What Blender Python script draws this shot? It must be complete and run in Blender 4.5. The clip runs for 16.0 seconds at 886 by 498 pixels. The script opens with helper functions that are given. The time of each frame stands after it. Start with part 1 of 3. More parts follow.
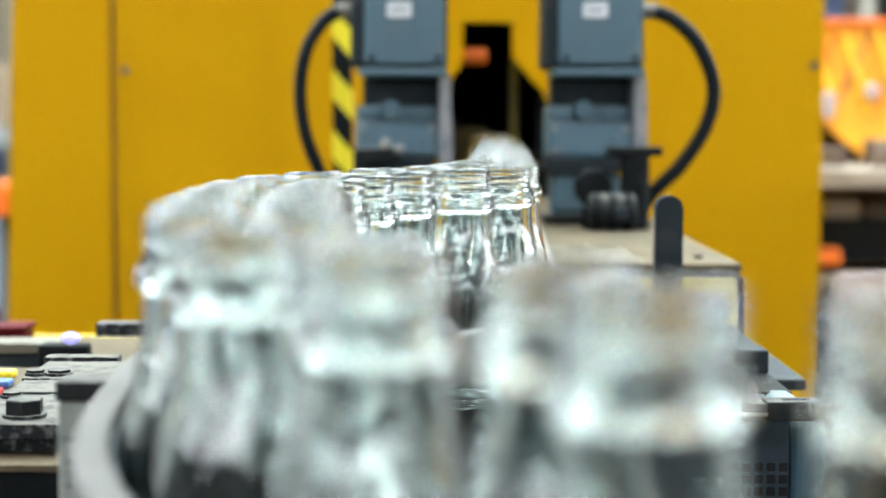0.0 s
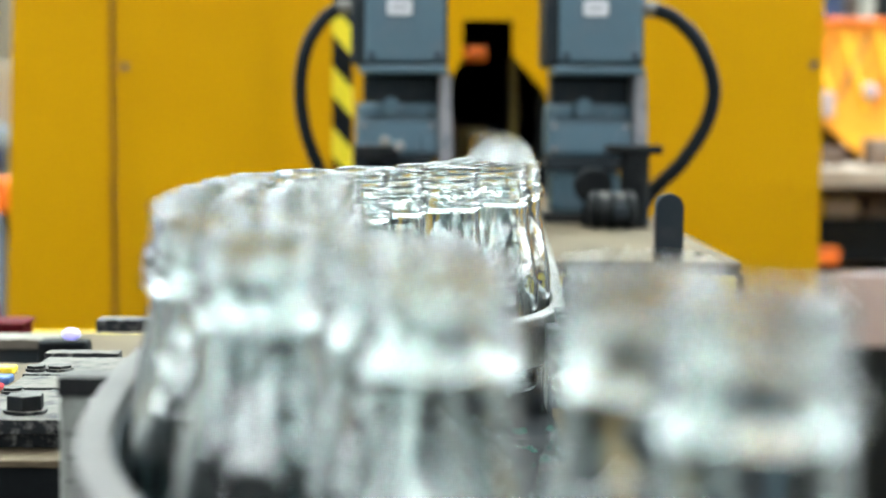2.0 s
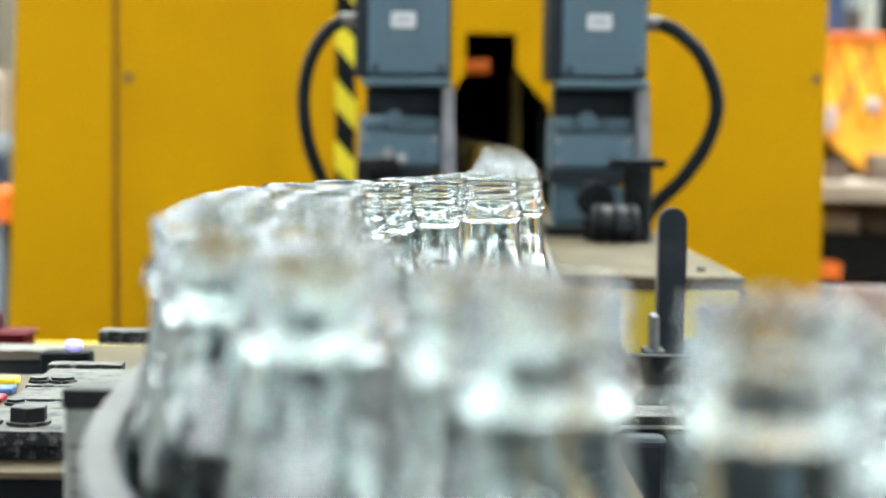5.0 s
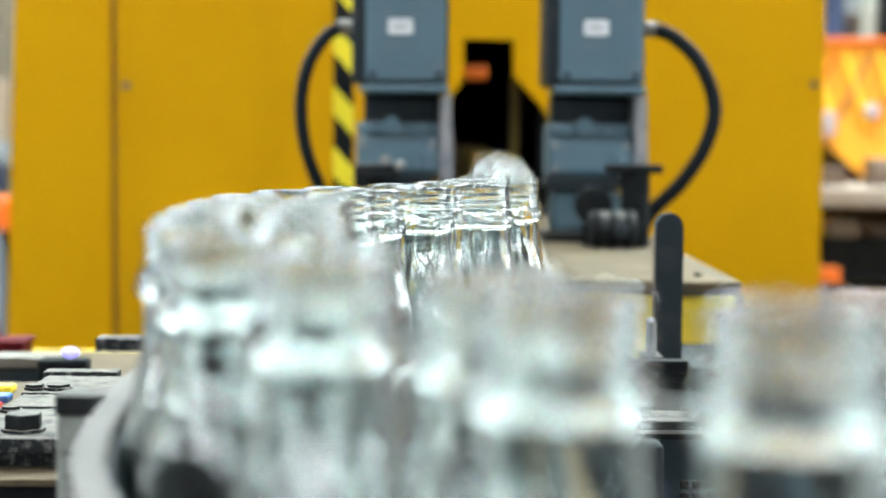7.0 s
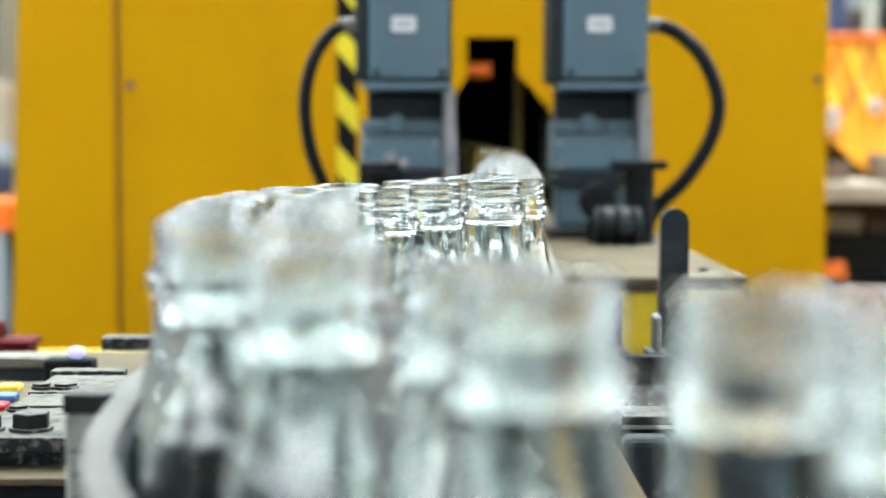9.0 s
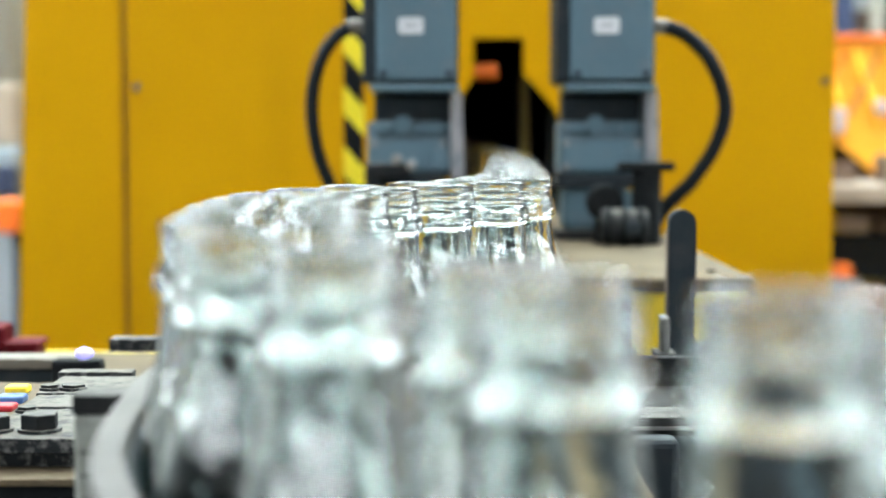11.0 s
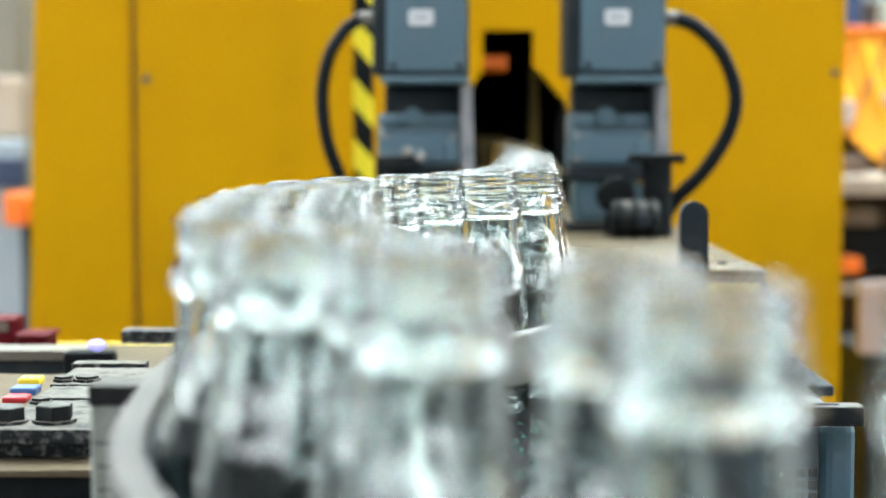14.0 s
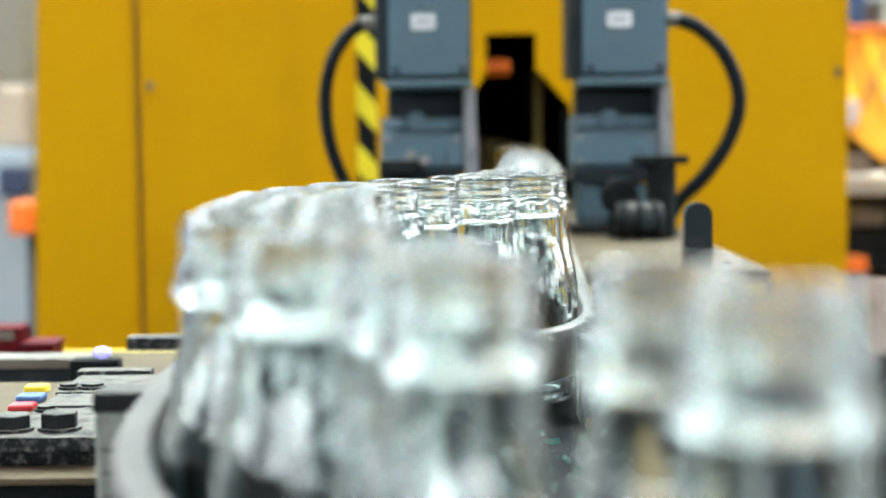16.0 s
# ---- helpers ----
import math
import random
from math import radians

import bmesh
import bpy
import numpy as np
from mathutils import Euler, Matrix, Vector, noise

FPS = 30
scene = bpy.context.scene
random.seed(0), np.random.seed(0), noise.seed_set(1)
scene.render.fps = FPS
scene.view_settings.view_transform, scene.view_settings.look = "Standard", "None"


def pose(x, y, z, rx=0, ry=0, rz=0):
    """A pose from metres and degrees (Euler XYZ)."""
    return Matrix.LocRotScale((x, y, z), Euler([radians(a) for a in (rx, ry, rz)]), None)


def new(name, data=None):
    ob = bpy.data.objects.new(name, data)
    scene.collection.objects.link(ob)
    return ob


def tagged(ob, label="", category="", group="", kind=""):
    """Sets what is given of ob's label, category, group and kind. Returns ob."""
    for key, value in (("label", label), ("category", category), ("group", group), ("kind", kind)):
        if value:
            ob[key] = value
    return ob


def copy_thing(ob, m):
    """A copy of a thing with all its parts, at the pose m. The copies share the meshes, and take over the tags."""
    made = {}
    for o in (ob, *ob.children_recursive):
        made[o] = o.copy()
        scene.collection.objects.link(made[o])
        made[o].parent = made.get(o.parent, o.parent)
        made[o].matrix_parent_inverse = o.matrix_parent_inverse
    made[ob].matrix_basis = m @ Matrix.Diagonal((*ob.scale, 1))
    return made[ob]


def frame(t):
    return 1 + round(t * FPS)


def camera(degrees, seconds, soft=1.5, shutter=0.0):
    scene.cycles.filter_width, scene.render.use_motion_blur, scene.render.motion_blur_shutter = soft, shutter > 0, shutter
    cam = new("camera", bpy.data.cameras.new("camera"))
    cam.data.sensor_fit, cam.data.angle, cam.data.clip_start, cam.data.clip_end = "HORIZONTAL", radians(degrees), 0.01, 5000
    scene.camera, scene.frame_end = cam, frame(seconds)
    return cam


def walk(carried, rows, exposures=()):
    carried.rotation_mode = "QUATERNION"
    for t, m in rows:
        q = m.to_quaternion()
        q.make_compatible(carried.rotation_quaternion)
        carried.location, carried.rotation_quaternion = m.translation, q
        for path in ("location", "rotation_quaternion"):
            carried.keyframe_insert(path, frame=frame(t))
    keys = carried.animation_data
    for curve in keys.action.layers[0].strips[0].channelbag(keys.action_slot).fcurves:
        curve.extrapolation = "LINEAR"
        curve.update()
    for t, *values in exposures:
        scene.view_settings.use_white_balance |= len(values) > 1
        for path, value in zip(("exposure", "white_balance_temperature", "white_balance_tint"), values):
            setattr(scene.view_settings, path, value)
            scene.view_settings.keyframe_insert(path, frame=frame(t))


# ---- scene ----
EYE = 1.1596          # eye height; bottle rims stand at 1.12, the conveyor at 0.95
DECK = 0.95
FLOOR = -0.03

cam = camera(29.4, 16.0, shutter=0.5)
cam.data.dof.use_dof = True
cam.data.dof.focus_distance = 1.2
cam.data.dof.aperture_fstop = 5.2


def cam_pose(x, z, yaw, pitch, roll):
    """Hand-held tripod head: a small shift, then pan, tilt and roll in degrees."""
    return pose(x, 0, EYE + z, 0, 0, yaw) @ pose(0, 0, 0, pitch) @ pose(0, 0, 0, 0, roll) @ pose(0, 0, 0, 90)


walk(cam, [
    (0, cam_pose(0.0020, 0.0018, -0.121, -4.596, -0.098)),
    (0.5, cam_pose(0.0012, 0.0010, -0.116, -4.520, -0.074)),
    (1, cam_pose(0.0013, 0.0005, -0.102, -4.508, -0.128)),
    (1.5, cam_pose(0.0009, 0.0010, -0.133, -4.587, -0.333)),
    (2, cam_pose(-0.0003, 0.0011, -0.189, -4.661, -0.316)),
    (2.5, cam_pose(-0.0007, 0.0010, -0.191, -4.625, -0.270)),
    (3, cam_pose(-0.0013, 0.0017, -0.192, -4.565, -0.591)),
    (3.5, cam_pose(-0.0015, 0.0021, -0.265, -4.497, -0.558)),
    (4, cam_pose(-0.0025, 0.0025, -0.181, -4.444, -0.646)),
    (6.5, cam_pose(-0.0027, 0.0013, -0.071, -4.021, -0.517)),
    (7, cam_pose(0.0017, 0.0013, -0.124, -4.020, -0.390)),
    (7.5, cam_pose(0.0021, 0.0010, -0.214, -4.094, -0.286)),
    (8, cam_pose(0.0007, 0.0013, -0.113, -4.093, -0.436)),
    (8.5, cam_pose(0.0016, 0.0000, -0.054, -4.072, -0.004)),
    (9, cam_pose(0.0000, 0.0000, 0.000, -4.072, 0.000)),
    (11.5, cam_pose(-0.0023, -0.0003, 0.285, -4.013, -0.033)),
    (12, cam_pose(-0.0073, 0.0004, 0.452, -4.014, -0.544)),
    (12.5, cam_pose(-0.0065, 0.0009, 0.549, -4.108, -0.248)),
    (13, cam_pose(-0.0049, -0.0010, 0.521, -4.101, 0.055)),
    (13.5, cam_pose(-0.0058, -0.0013, 0.438, -4.181, -0.061)),
    (14, cam_pose(-0.0059, -0.0013, 0.443, -4.265, 0.058)),
    (14.5, cam_pose(-0.0063, -0.0025, 0.458, -4.293, 0.242)),
    (15, cam_pose(-0.0054, -0.0028, 0.499, -4.312, 0.399)),
    (15.5, cam_pose(-0.0049, -0.0014, 0.575, -4.235, 0.341)),
    (16, cam_pose(-0.0042, -0.0017, 0.643, -4.124, 0.703)),
])

# ---- light ----
world = bpy.data.worlds.new("hall_air")
scene.world = world
world.use_nodes = True
world.node_tree.nodes["Background"].inputs[0].default_value = (0.75, 0.85, 1.0, 1)
world.node_tree.nodes["Background"].inputs[1].default_value = 0.15
scene.view_settings.exposure = 0.0
FILL_RADIANCE = 25.5       # radiance of the unseen lamp panels added to light the glass
LAMP = 2600.0          # radiance of the hall's high-bay lamps


# ---- materials ----
def material(name, colour, rough=0.5, metal=0.0, grain=0.0, grain_size=200.0, dirt=None, dirt_amount=0.0,
             dirt_size=12.0, bump=0.0, coat=0.0, dust=None, dust_amount=0.0, gloss=0.5):
    """A painted or bare surface: base colour with fine grain, larger stains, dust on upward faces and fine relief."""
    m = bpy.data.materials.new(name)
    m.use_nodes = True
    nt = m.node_tree
    b = nt.nodes["Principled BSDF"]
    b.inputs["Roughness"].default_value = rough
    b.inputs["Metallic"].default_value = metal
    b.inputs["Coat Weight"].default_value = coat
    b.inputs["Specular IOR Level"].default_value = gloss
    tc = nt.nodes.new("ShaderNodeTexCoord")

    def noise_node(size, detail=4.0):
        n = nt.nodes.new("ShaderNodeTexNoise")
        n.inputs["Scale"].default_value = size
        n.inputs["Detail"].default_value = detail
        nt.links.new(tc.outputs["Object"], n.inputs["Vector"])
        return n

    def mixed(fac, a, c):
        x = nt.nodes.new("ShaderNodeMix")
        x.data_type = "RGBA"
        nt.links.new(fac, x.inputs["Factor"])
        if isinstance(a, tuple):
            x.inputs["A"].default_value = (*a, 1)
        else:
            nt.links.new(a, x.inputs["A"])
        x.inputs["B"].default_value = (*c, 1)
        return x.outputs["Result"]

    def ramp(out, lo, hi, top):
        r = nt.nodes.new("ShaderNodeMapRange")
        r.inputs["From Min"].default_value, r.inputs["From Max"].default_value = lo, hi
        r.inputs["To Max"].default_value = top
        nt.links.new(out, r.inputs["Value"])
        return r.outputs["Result"]

    fine = noise_node(grain_size)
    col = mixed(ramp(fine.outputs["Fac"], 0.3, 0.75, 1.0), colour, tuple(c * (1 - grain) for c in colour))
    if dirt_amount:
        big = noise_node(dirt_size, 6.0)
        col = mixed(ramp(big.outputs["Fac"], 0.48, 0.72, dirt_amount), col, dirt)
        rr = nt.nodes.new("ShaderNodeMapRange")
        rr.inputs["To Min"].default_value, rr.inputs["To Max"].default_value = max(rough - 0.1, 0.05), min(rough + 0.2, 1)
        nt.links.new(big.outputs["Fac"], rr.inputs["Value"])
        nt.links.new(rr.outputs["Result"], b.inputs["Roughness"])
    if dust_amount:
        g = nt.nodes.new("ShaderNodeNewGeometry")
        s = nt.nodes.new("ShaderNodeSeparateXYZ")
        nt.links.new(g.outputs["Normal"], s.inputs[0])
        d = nt.nodes.new("ShaderNodeMath")
        d.operation = "MULTIPLY"
        nt.links.new(ramp(s.outputs["Z"], 0.5, 0.9, dust_amount), d.inputs[0])
        nt.links.new(ramp(noise_node(60.0, 6.0).outputs["Fac"], 0.25, 0.55, 1.0), d.inputs[1])
        col = mixed(d.outputs[0], col, dust)
    nt.links.new(col, b.inputs["Base Color"])
    if bump:
        bp = nt.nodes.new("ShaderNodeBump")
        bp.inputs["Strength"].default_value = bump
        bp.inputs["Distance"].default_value = 0.001
        nt.links.new(fine.outputs["Fac"], bp.inputs["Height"])
        nt.links.new(bp.outputs["Normal"], b.inputs["Normal"])
    return m


def glowing(name, colour, strength):
    m = bpy.data.materials.new(name)
    m.use_nodes = True
    b = m.node_tree.nodes["Principled BSDF"]
    b.inputs["Base Color"].default_value = (*colour, 1)
    b.inputs["Emission Color"].default_value = (*colour, 1)
    b.inputs["Emission Strength"].default_value = strength
    return m


def glass_material(name, rough, wavy, ripple):
    m = bpy.data.materials.new(name)
    m.use_nodes = True
    nt = m.node_tree
    b = nt.nodes["Principled BSDF"]
    b.inputs["Base Color"].default_value = (0.955, 0.996, 0.986, 1)
    b.inputs["Roughness"].default_value = rough
    b.inputs["IOR"].default_value = 1.52
    b.inputs["Transmission Weight"].default_value = 1.0
    tc = nt.nodes.new("ShaderNodeTexCoord")
    n = nt.nodes.new("ShaderNodeTexNoise")
    n.inputs["Scale"].default_value = 60.0
    n.inputs["Detail"].default_value = 2.0
    mp = nt.nodes.new("ShaderNodeMapping")
    mp.inputs["Scale"].default_value = (1.0, 1.0, 0.75)
    nt.links.new(tc.outputs["Object"], mp.inputs["Vector"])
    nt.links.new(mp.outputs["Vector"], n.inputs["Vector"])
    bp = nt.nodes.new("ShaderNodeBump")
    bp.inputs["Strength"].default_value = wavy
    bp.inputs["Distance"].default_value = 0.002
    nt.links.new(n.outputs["Fac"], bp.inputs["Height"])
    fine = nt.nodes.new("ShaderNodeTexNoise")
    fine.inputs["Scale"].default_value = 190.0
    fine.inputs["Detail"].default_value = 1.0
    nt.links.new(mp.outputs["Vector"], fine.inputs["Vector"])
    bp2 = nt.nodes.new("ShaderNodeBump")
    bp2.inputs["Strength"].default_value = ripple
    bp2.inputs["Distance"].default_value = 0.0008
    nt.links.new(fine.outputs["Fac"], bp2.inputs["Height"])
    nt.links.new(bp.outputs["Normal"], bp2.inputs["Normal"])
    nt.links.new(bp2.outputs["Normal"], b.inputs["Normal"])
    return m


YELLOW = material("yellow_enamel", (0.585, 0.3, 0.0), 0.55, gloss=0.08, grain=0.06, grain_size=90, dirt=(0.5, 0.235, 0.0), dirt_amount=0.35, dirt_size=3.0, bump=0.05)
YELLOW_BOX = material("bright_yellow_paint", (0.86, 0.62, 0.012), 0.5, grain=0.1, dirt=(0.5, 0.36, 0.04), dirt_amount=0.4, dirt_size=25)
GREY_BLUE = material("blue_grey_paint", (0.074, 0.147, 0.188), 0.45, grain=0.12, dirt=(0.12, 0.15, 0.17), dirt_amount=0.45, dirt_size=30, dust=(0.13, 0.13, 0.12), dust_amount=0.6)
GREY_SIDE = material("dark_and_shaded_blue_grey", (0.017, 0.025, 0.03), 0.6, gloss=0.2, grain=0.15, dirt=(0.05, 0.05, 0.05), dirt_amount=0.5, dirt_size=30)
BLACK_STEEL = material("oily_black_steel", (0.014, 0.017, 0.019), 0.6, 0.0, gloss=0.15, grain=0.3, dirt=(0.035, 0.033, 0.028), dirt_amount=0.6, dirt_size=40, bump=0.3, dust=(0.14, 0.135, 0.12), dust_amount=0.8)
GRIME = material("grimy_chipped_steel", (0.012, 0.015, 0.017), 0.75, gloss=0.3, grain=0.2, grain_size=260, dirt=(0.2, 0.2, 0.19), dirt_amount=0.7, dirt_size=190, bump=0.9, dust=(0.14, 0.128, 0.108), dust_amount=0.85)
BLACK_CLEAN = material("black_oxide_steel", (0.007, 0.009, 0.01), 0.65, 0.0, gloss=0.12, grain=0.25, dirt=(0.028, 0.028, 0.026), dirt_amount=0.4, dirt_size=50, bump=0.2)
WORN_EDGE = material("worn_edge_paint", (0.3, 0.3, 0.31), 0.5, grain=0.2, dirt=(0.1, 0.13, 0.16), dirt_amount=0.8, dirt_size=40)
# blue-grey panel below the plates; the shadow there is put into its colour
VENT = material("shaded_blue_grey_panel", (0.045, 0.066, 0.084), 0.6, gloss=0.3, grain=0.15, dirt=(0.02, 0.022, 0.025), dirt_amount=0.5, dirt_size=20)
RUBBER = material("black_rubber_hose", (0.006, 0.009, 0.011), 0.7, gloss=0.15, grain=0.2)
STEEL = material("worn_steel", (0.3, 0.3, 0.29), 0.38, 0.85, grain=0.2, dirt=(0.2, 0.18, 0.15), dirt_amount=0.5, dirt_size=30, bump=0.15)
DUSTY = material("dusty_beige_plate", (0.115, 0.088, 0.053), 0.8, gloss=0.2, grain=0.15, dirt=(0.07, 0.06, 0.045), dirt_amount=0.6, dirt_size=14, bump=0.2)
GREY_GREEN = material("grey_green_paint", (0.36, 0.38, 0.34), 0.7, gloss=0.2, grain=0.15, dirt=(0.1, 0.105, 0.09), dirt_amount=0.5, dirt_size=60, bump=0.15)
GREY_PLASTIC = material("grey_wear_plastic", (0.17, 0.163, 0.154), 0.85, gloss=0.15, grain=0.08, dirt=(0.09, 0.09, 0.085), dirt_amount=0.4, dirt_size=18)
DARK_PLASTIC = material("dark_green_grey_plastic", (0.02, 0.032, 0.036), 0.6, gloss=0.2, grain=0.15)
WHITE = material("white_sticker", (0.72, 0.75, 0.76), 0.5, grain=0.06)
GREY_BAR = material("pale_grey_print", (0.4, 0.43, 0.45), 0.6)
CREAM = material("cream_plastic", (0.13, 0.115, 0.09), 0.5, grain=0.1)
RED_BRIGHT = material("bright_red_plastic", (0.45, 0.01, 0.02), 0.4, grain=0.1)
RED = material("red_plastic", (0.095, 0.005, 0.009), 0.6, gloss=0.1, grain=0.1)
BLUE = material("blue_plastic", (0.04, 0.12, 0.32), 0.4, grain=0.1)
# orange made brighter: the strong light on the sheet is in its colour
FENCE = material("lit_orange_paint", (0.8, 0.3, 0.006), 0.5, grain=0.25, grain_size=8, dirt=(0.88, 0.5, 0.03), dirt_amount=0.6, dirt_size=5)
ORANGE = material("orange_paint", (0.68, 0.13, 0.003), 0.5, grain=0.1)
DECKING = material("oily_dark_decking", (0.008, 0.01, 0.012), 0.8, gloss=0.1, grain=0.3, dirt=(0.03, 0.03, 0.03), dirt_amount=0.6, dirt_size=20)
BRASS = material("brass_slat", (0.11, 0.066, 0.012), 0.65, 0.0, gloss=0.2, grain=0.25, dirt=(0.03, 0.02, 0.008), dirt_amount=0.7)
CONCRETE = material("oily_grey_concrete", (0.045, 0.044, 0.042), 0.8, grain=0.15, grain_size=30, dirt=(0.08, 0.075, 0.07), dirt_amount=0.6, dirt_size=2, bump=0.2)
WALL = material("pale_wall_paint", (0.35, 0.35, 0.34), 0.8, grain=0.06, dirt=(0.4, 0.38, 0.35), dirt_amount=0.4, dirt_size=1)
BLACK = material("shade_black", (0.006, 0.006, 0.006), 0.8, grain=0.2)
BROWN = material("rust_brown_steel", (0.1, 0.06, 0.04), 0.7, grain=0.3, dirt=(0.3, 0.25, 0.2), dirt_amount=0.6, dirt_size=8)
AMBER = material("amber_paint", (0.95, 0.55, 0.03), 0.5, grain=0.12)
RACK_TOP = material("dusty_pale_brown", (0.3, 0.24, 0.19), 0.8, grain=0.2, dirt=(0.15, 0.11, 0.08), dirt_amount=0.5, dirt_size=6)
NAVY = material("navy_paint", (0.012, 0.022, 0.06), 0.5, grain=0.15)
TEAL = material("teal_paint", (0.04, 0.11, 0.11), 0.5, grain=0.15)
BLUE_WHITE = material("bluish_white_paint", (0.2, 0.23, 0.27), 0.6, grain=0.1, dirt=(0.25, 0.26, 0.3), dirt_amount=0.5, dirt_size=4)
DARK_BROWN = material("dark_brown_steel", (0.07, 0.036, 0.014), 0.7, grain=0.3)
# for the unseen walls and ceiling, darkened to deepen the dark in the glass
DIM_WALL = material("dimmed_unseen_wall", (0.2, 0.2, 0.2), 0.8, grain=0.1, dirt=(0.12, 0.12, 0.115), dirt_amount=0.6, dirt_size=1)
PINK = material("pale_pink_board", (0.36, 0.29, 0.29), 0.7, grain=0.1)
# yellow halfway between the bars' flash-lit and unlit looks, put into the colour
HALF_LIT_BAR = material("half_lit_yellow_bar", (0.3, 0.21, 0.03), 0.4, grain=0.08)
LED = glowing("lit_indicator", (0.4, 0.38, 1.0), 1.0)
FILL_PANEL = glowing("added_fill_panel", (0.83, 0.98, 1.0), FILL_RADIANCE)
GLINT_PANE = glowing("glint_pane", (0.9, 0.97, 1.0), 12.0)
TUBE = glowing("lamp_lens", (0.93, 0.93, 1.0), LAMP)
GLASS = glass_material("flint_glass", 0.0, 0.2, 0.15)
SHARD = material("green_glass_shard", (0.05, 0.15, 0.12), 0.12, grain=0.3)
NECK_GLASS = glass_material("handled_neck_glass", 0.05, 0.45, 0.75)


# ---- mesh helpers ----
def link(name, bm, mat, parent=None, label="", smooth=False):
    me = bpy.data.meshes.new(name)
    bm.to_mesh(me)
    bm.free()
    me.materials.append(mat)
    if smooth:
        me.polygons.foreach_set("use_smooth", [True] * len(me.polygons))
    ob = new(name, me)
    ob.parent = parent
    if label:
        ob["label"] = label
    return ob


def part(name, bm, mat, parent, label="", smooth=False):
    return link(name, bm, mat, parent, label, smooth)


def thing(name, label, category, at=(0, 0, 0), group="", kind=""):
    ob = new(name)
    ob.location = at
    ob.empty_display_size = 0.02
    return tagged(ob, label, category, group, kind)


def box(x0, x1, y0, y1, z0, z1, bevel=0.0, seg=2, bm=None):
    bm = bm or bmesh.new()
    r = bmesh.ops.create_cube(bm, size=1)
    for v in r["verts"]:
        v.co = Vector((x0 + (v.co.x + 0.5) * (x1 - x0), y0 + (v.co.y + 0.5) * (y1 - y0), z0 + (v.co.z + 0.5) * (z1 - z0)))
    if bevel:
        es = list({e for v in r["verts"] for e in v.link_edges})
        bmesh.ops.bevel(bm, geom=es, offset=bevel, segments=seg, affect="EDGES", profile=0.5)
    return bm


def worn(x0, x1, y0, y1, z0, z1, bevel=0.001):
    """A heavy plate with dented, uneven edges."""
    bm = box(x0, x1, y0, y1, z0, z1, bevel)
    n = max(2, int((x1 - x0) / 0.006))
    bmesh.ops.subdivide_edges(bm, edges=[e for e in bm.edges if abs(e.verts[0].co.x - e.verts[1].co.x) > 0.012], cuts=min(n, 40), use_grid_fill=True)
    for v in bm.verts:
        p = v.co * 160
        v.co += Vector((0, noise.noise(p), noise.noise(p + Vector((7, 3, 1))))) * 0.0007
    return bm


def rod(p, q, r, seg=20, bm=None, r2=None, bevel=0.0):
    bm = bm or bmesh.new()
    p, q = Vector(p), Vector(q)
    d = q - p
    m = Matrix.Translation((p + q) / 2) @ d.to_track_quat("Z", "Y").to_matrix().to_4x4()
    n = bmesh.ops.create_cone(bm, cap_ends=True, segments=seg, radius1=r, radius2=r if r2 is None else r2, depth=d.length, matrix=m)
    if bevel:
        es = [e for e in {e for v in n["verts"] for e in v.link_edges} if any(len(f.verts) > 4 for f in e.link_faces)]
        bmesh.ops.bevel(bm, geom=es, offset=bevel, segments=2, affect="EDGES", profile=0.5)
    return bm


def hexagon(x, y, z, across, h, turn=0.0):
    bm = bmesh.new()
    bmesh.ops.create_cone(bm, cap_ends=True, segments=6, radius1=across / 1.732, radius2=across / 1.732, depth=h,
                          matrix=Matrix.Translation((x, y, z + h / 2)) @ Matrix.Rotation(turn, 4, "Z"))
    es = [e for e in bm.edges if all(v.co.z > z + h * 0.9 for v in e.verts)]
    bmesh.ops.bevel(bm, geom=es, offset=h * 0.12, segments=2, affect="EDGES", profile=0.5)
    return bm


def lathe(profile, seg=40, bm=None):
    bm = bm or bmesh.new()
    rings = []
    for r, z in profile:
        if r < 1e-6:
            rings.append([bm.verts.new((0, 0, z))])
        else:
            rings.append([bm.verts.new((r * math.cos(2 * math.pi * i / seg), r * math.sin(2 * math.pi * i / seg), z)) for i in range(seg)])
    for a, b in zip(rings, rings[1:]):
        for i in range(seg):
            j = (i + 1) % seg
            vs = [a[0] if len(a) == 1 else a[i], a[0] if len(a) == 1 else a[j], b[0] if len(b) == 1 else b[j], b[0] if len(b) == 1 else b[i]]
            vs = list(dict.fromkeys(vs))
            if len(vs) > 2:
                bm.faces.new(vs)
    return bm


def spline(points, n=24):
    """A smooth line through the points, densely sampled."""
    ps = [Vector(p) for p in points]
    ps = [2 * ps[0] - ps[1]] + ps + [2 * ps[-1] - ps[-2]]
    out = []
    for i in range(1, len(ps) - 2):
        a, b, c, d = ps[i - 1:i + 3]
        for k in range(n):
            t = k / n
            out.append(0.5 * ((2 * b) + (c - a) * t + (2 * a - 5 * b + 4 * c - d) * t * t + (3 * b - a - 3 * c + d) * t ** 3))
    return out + [ps[-2]]


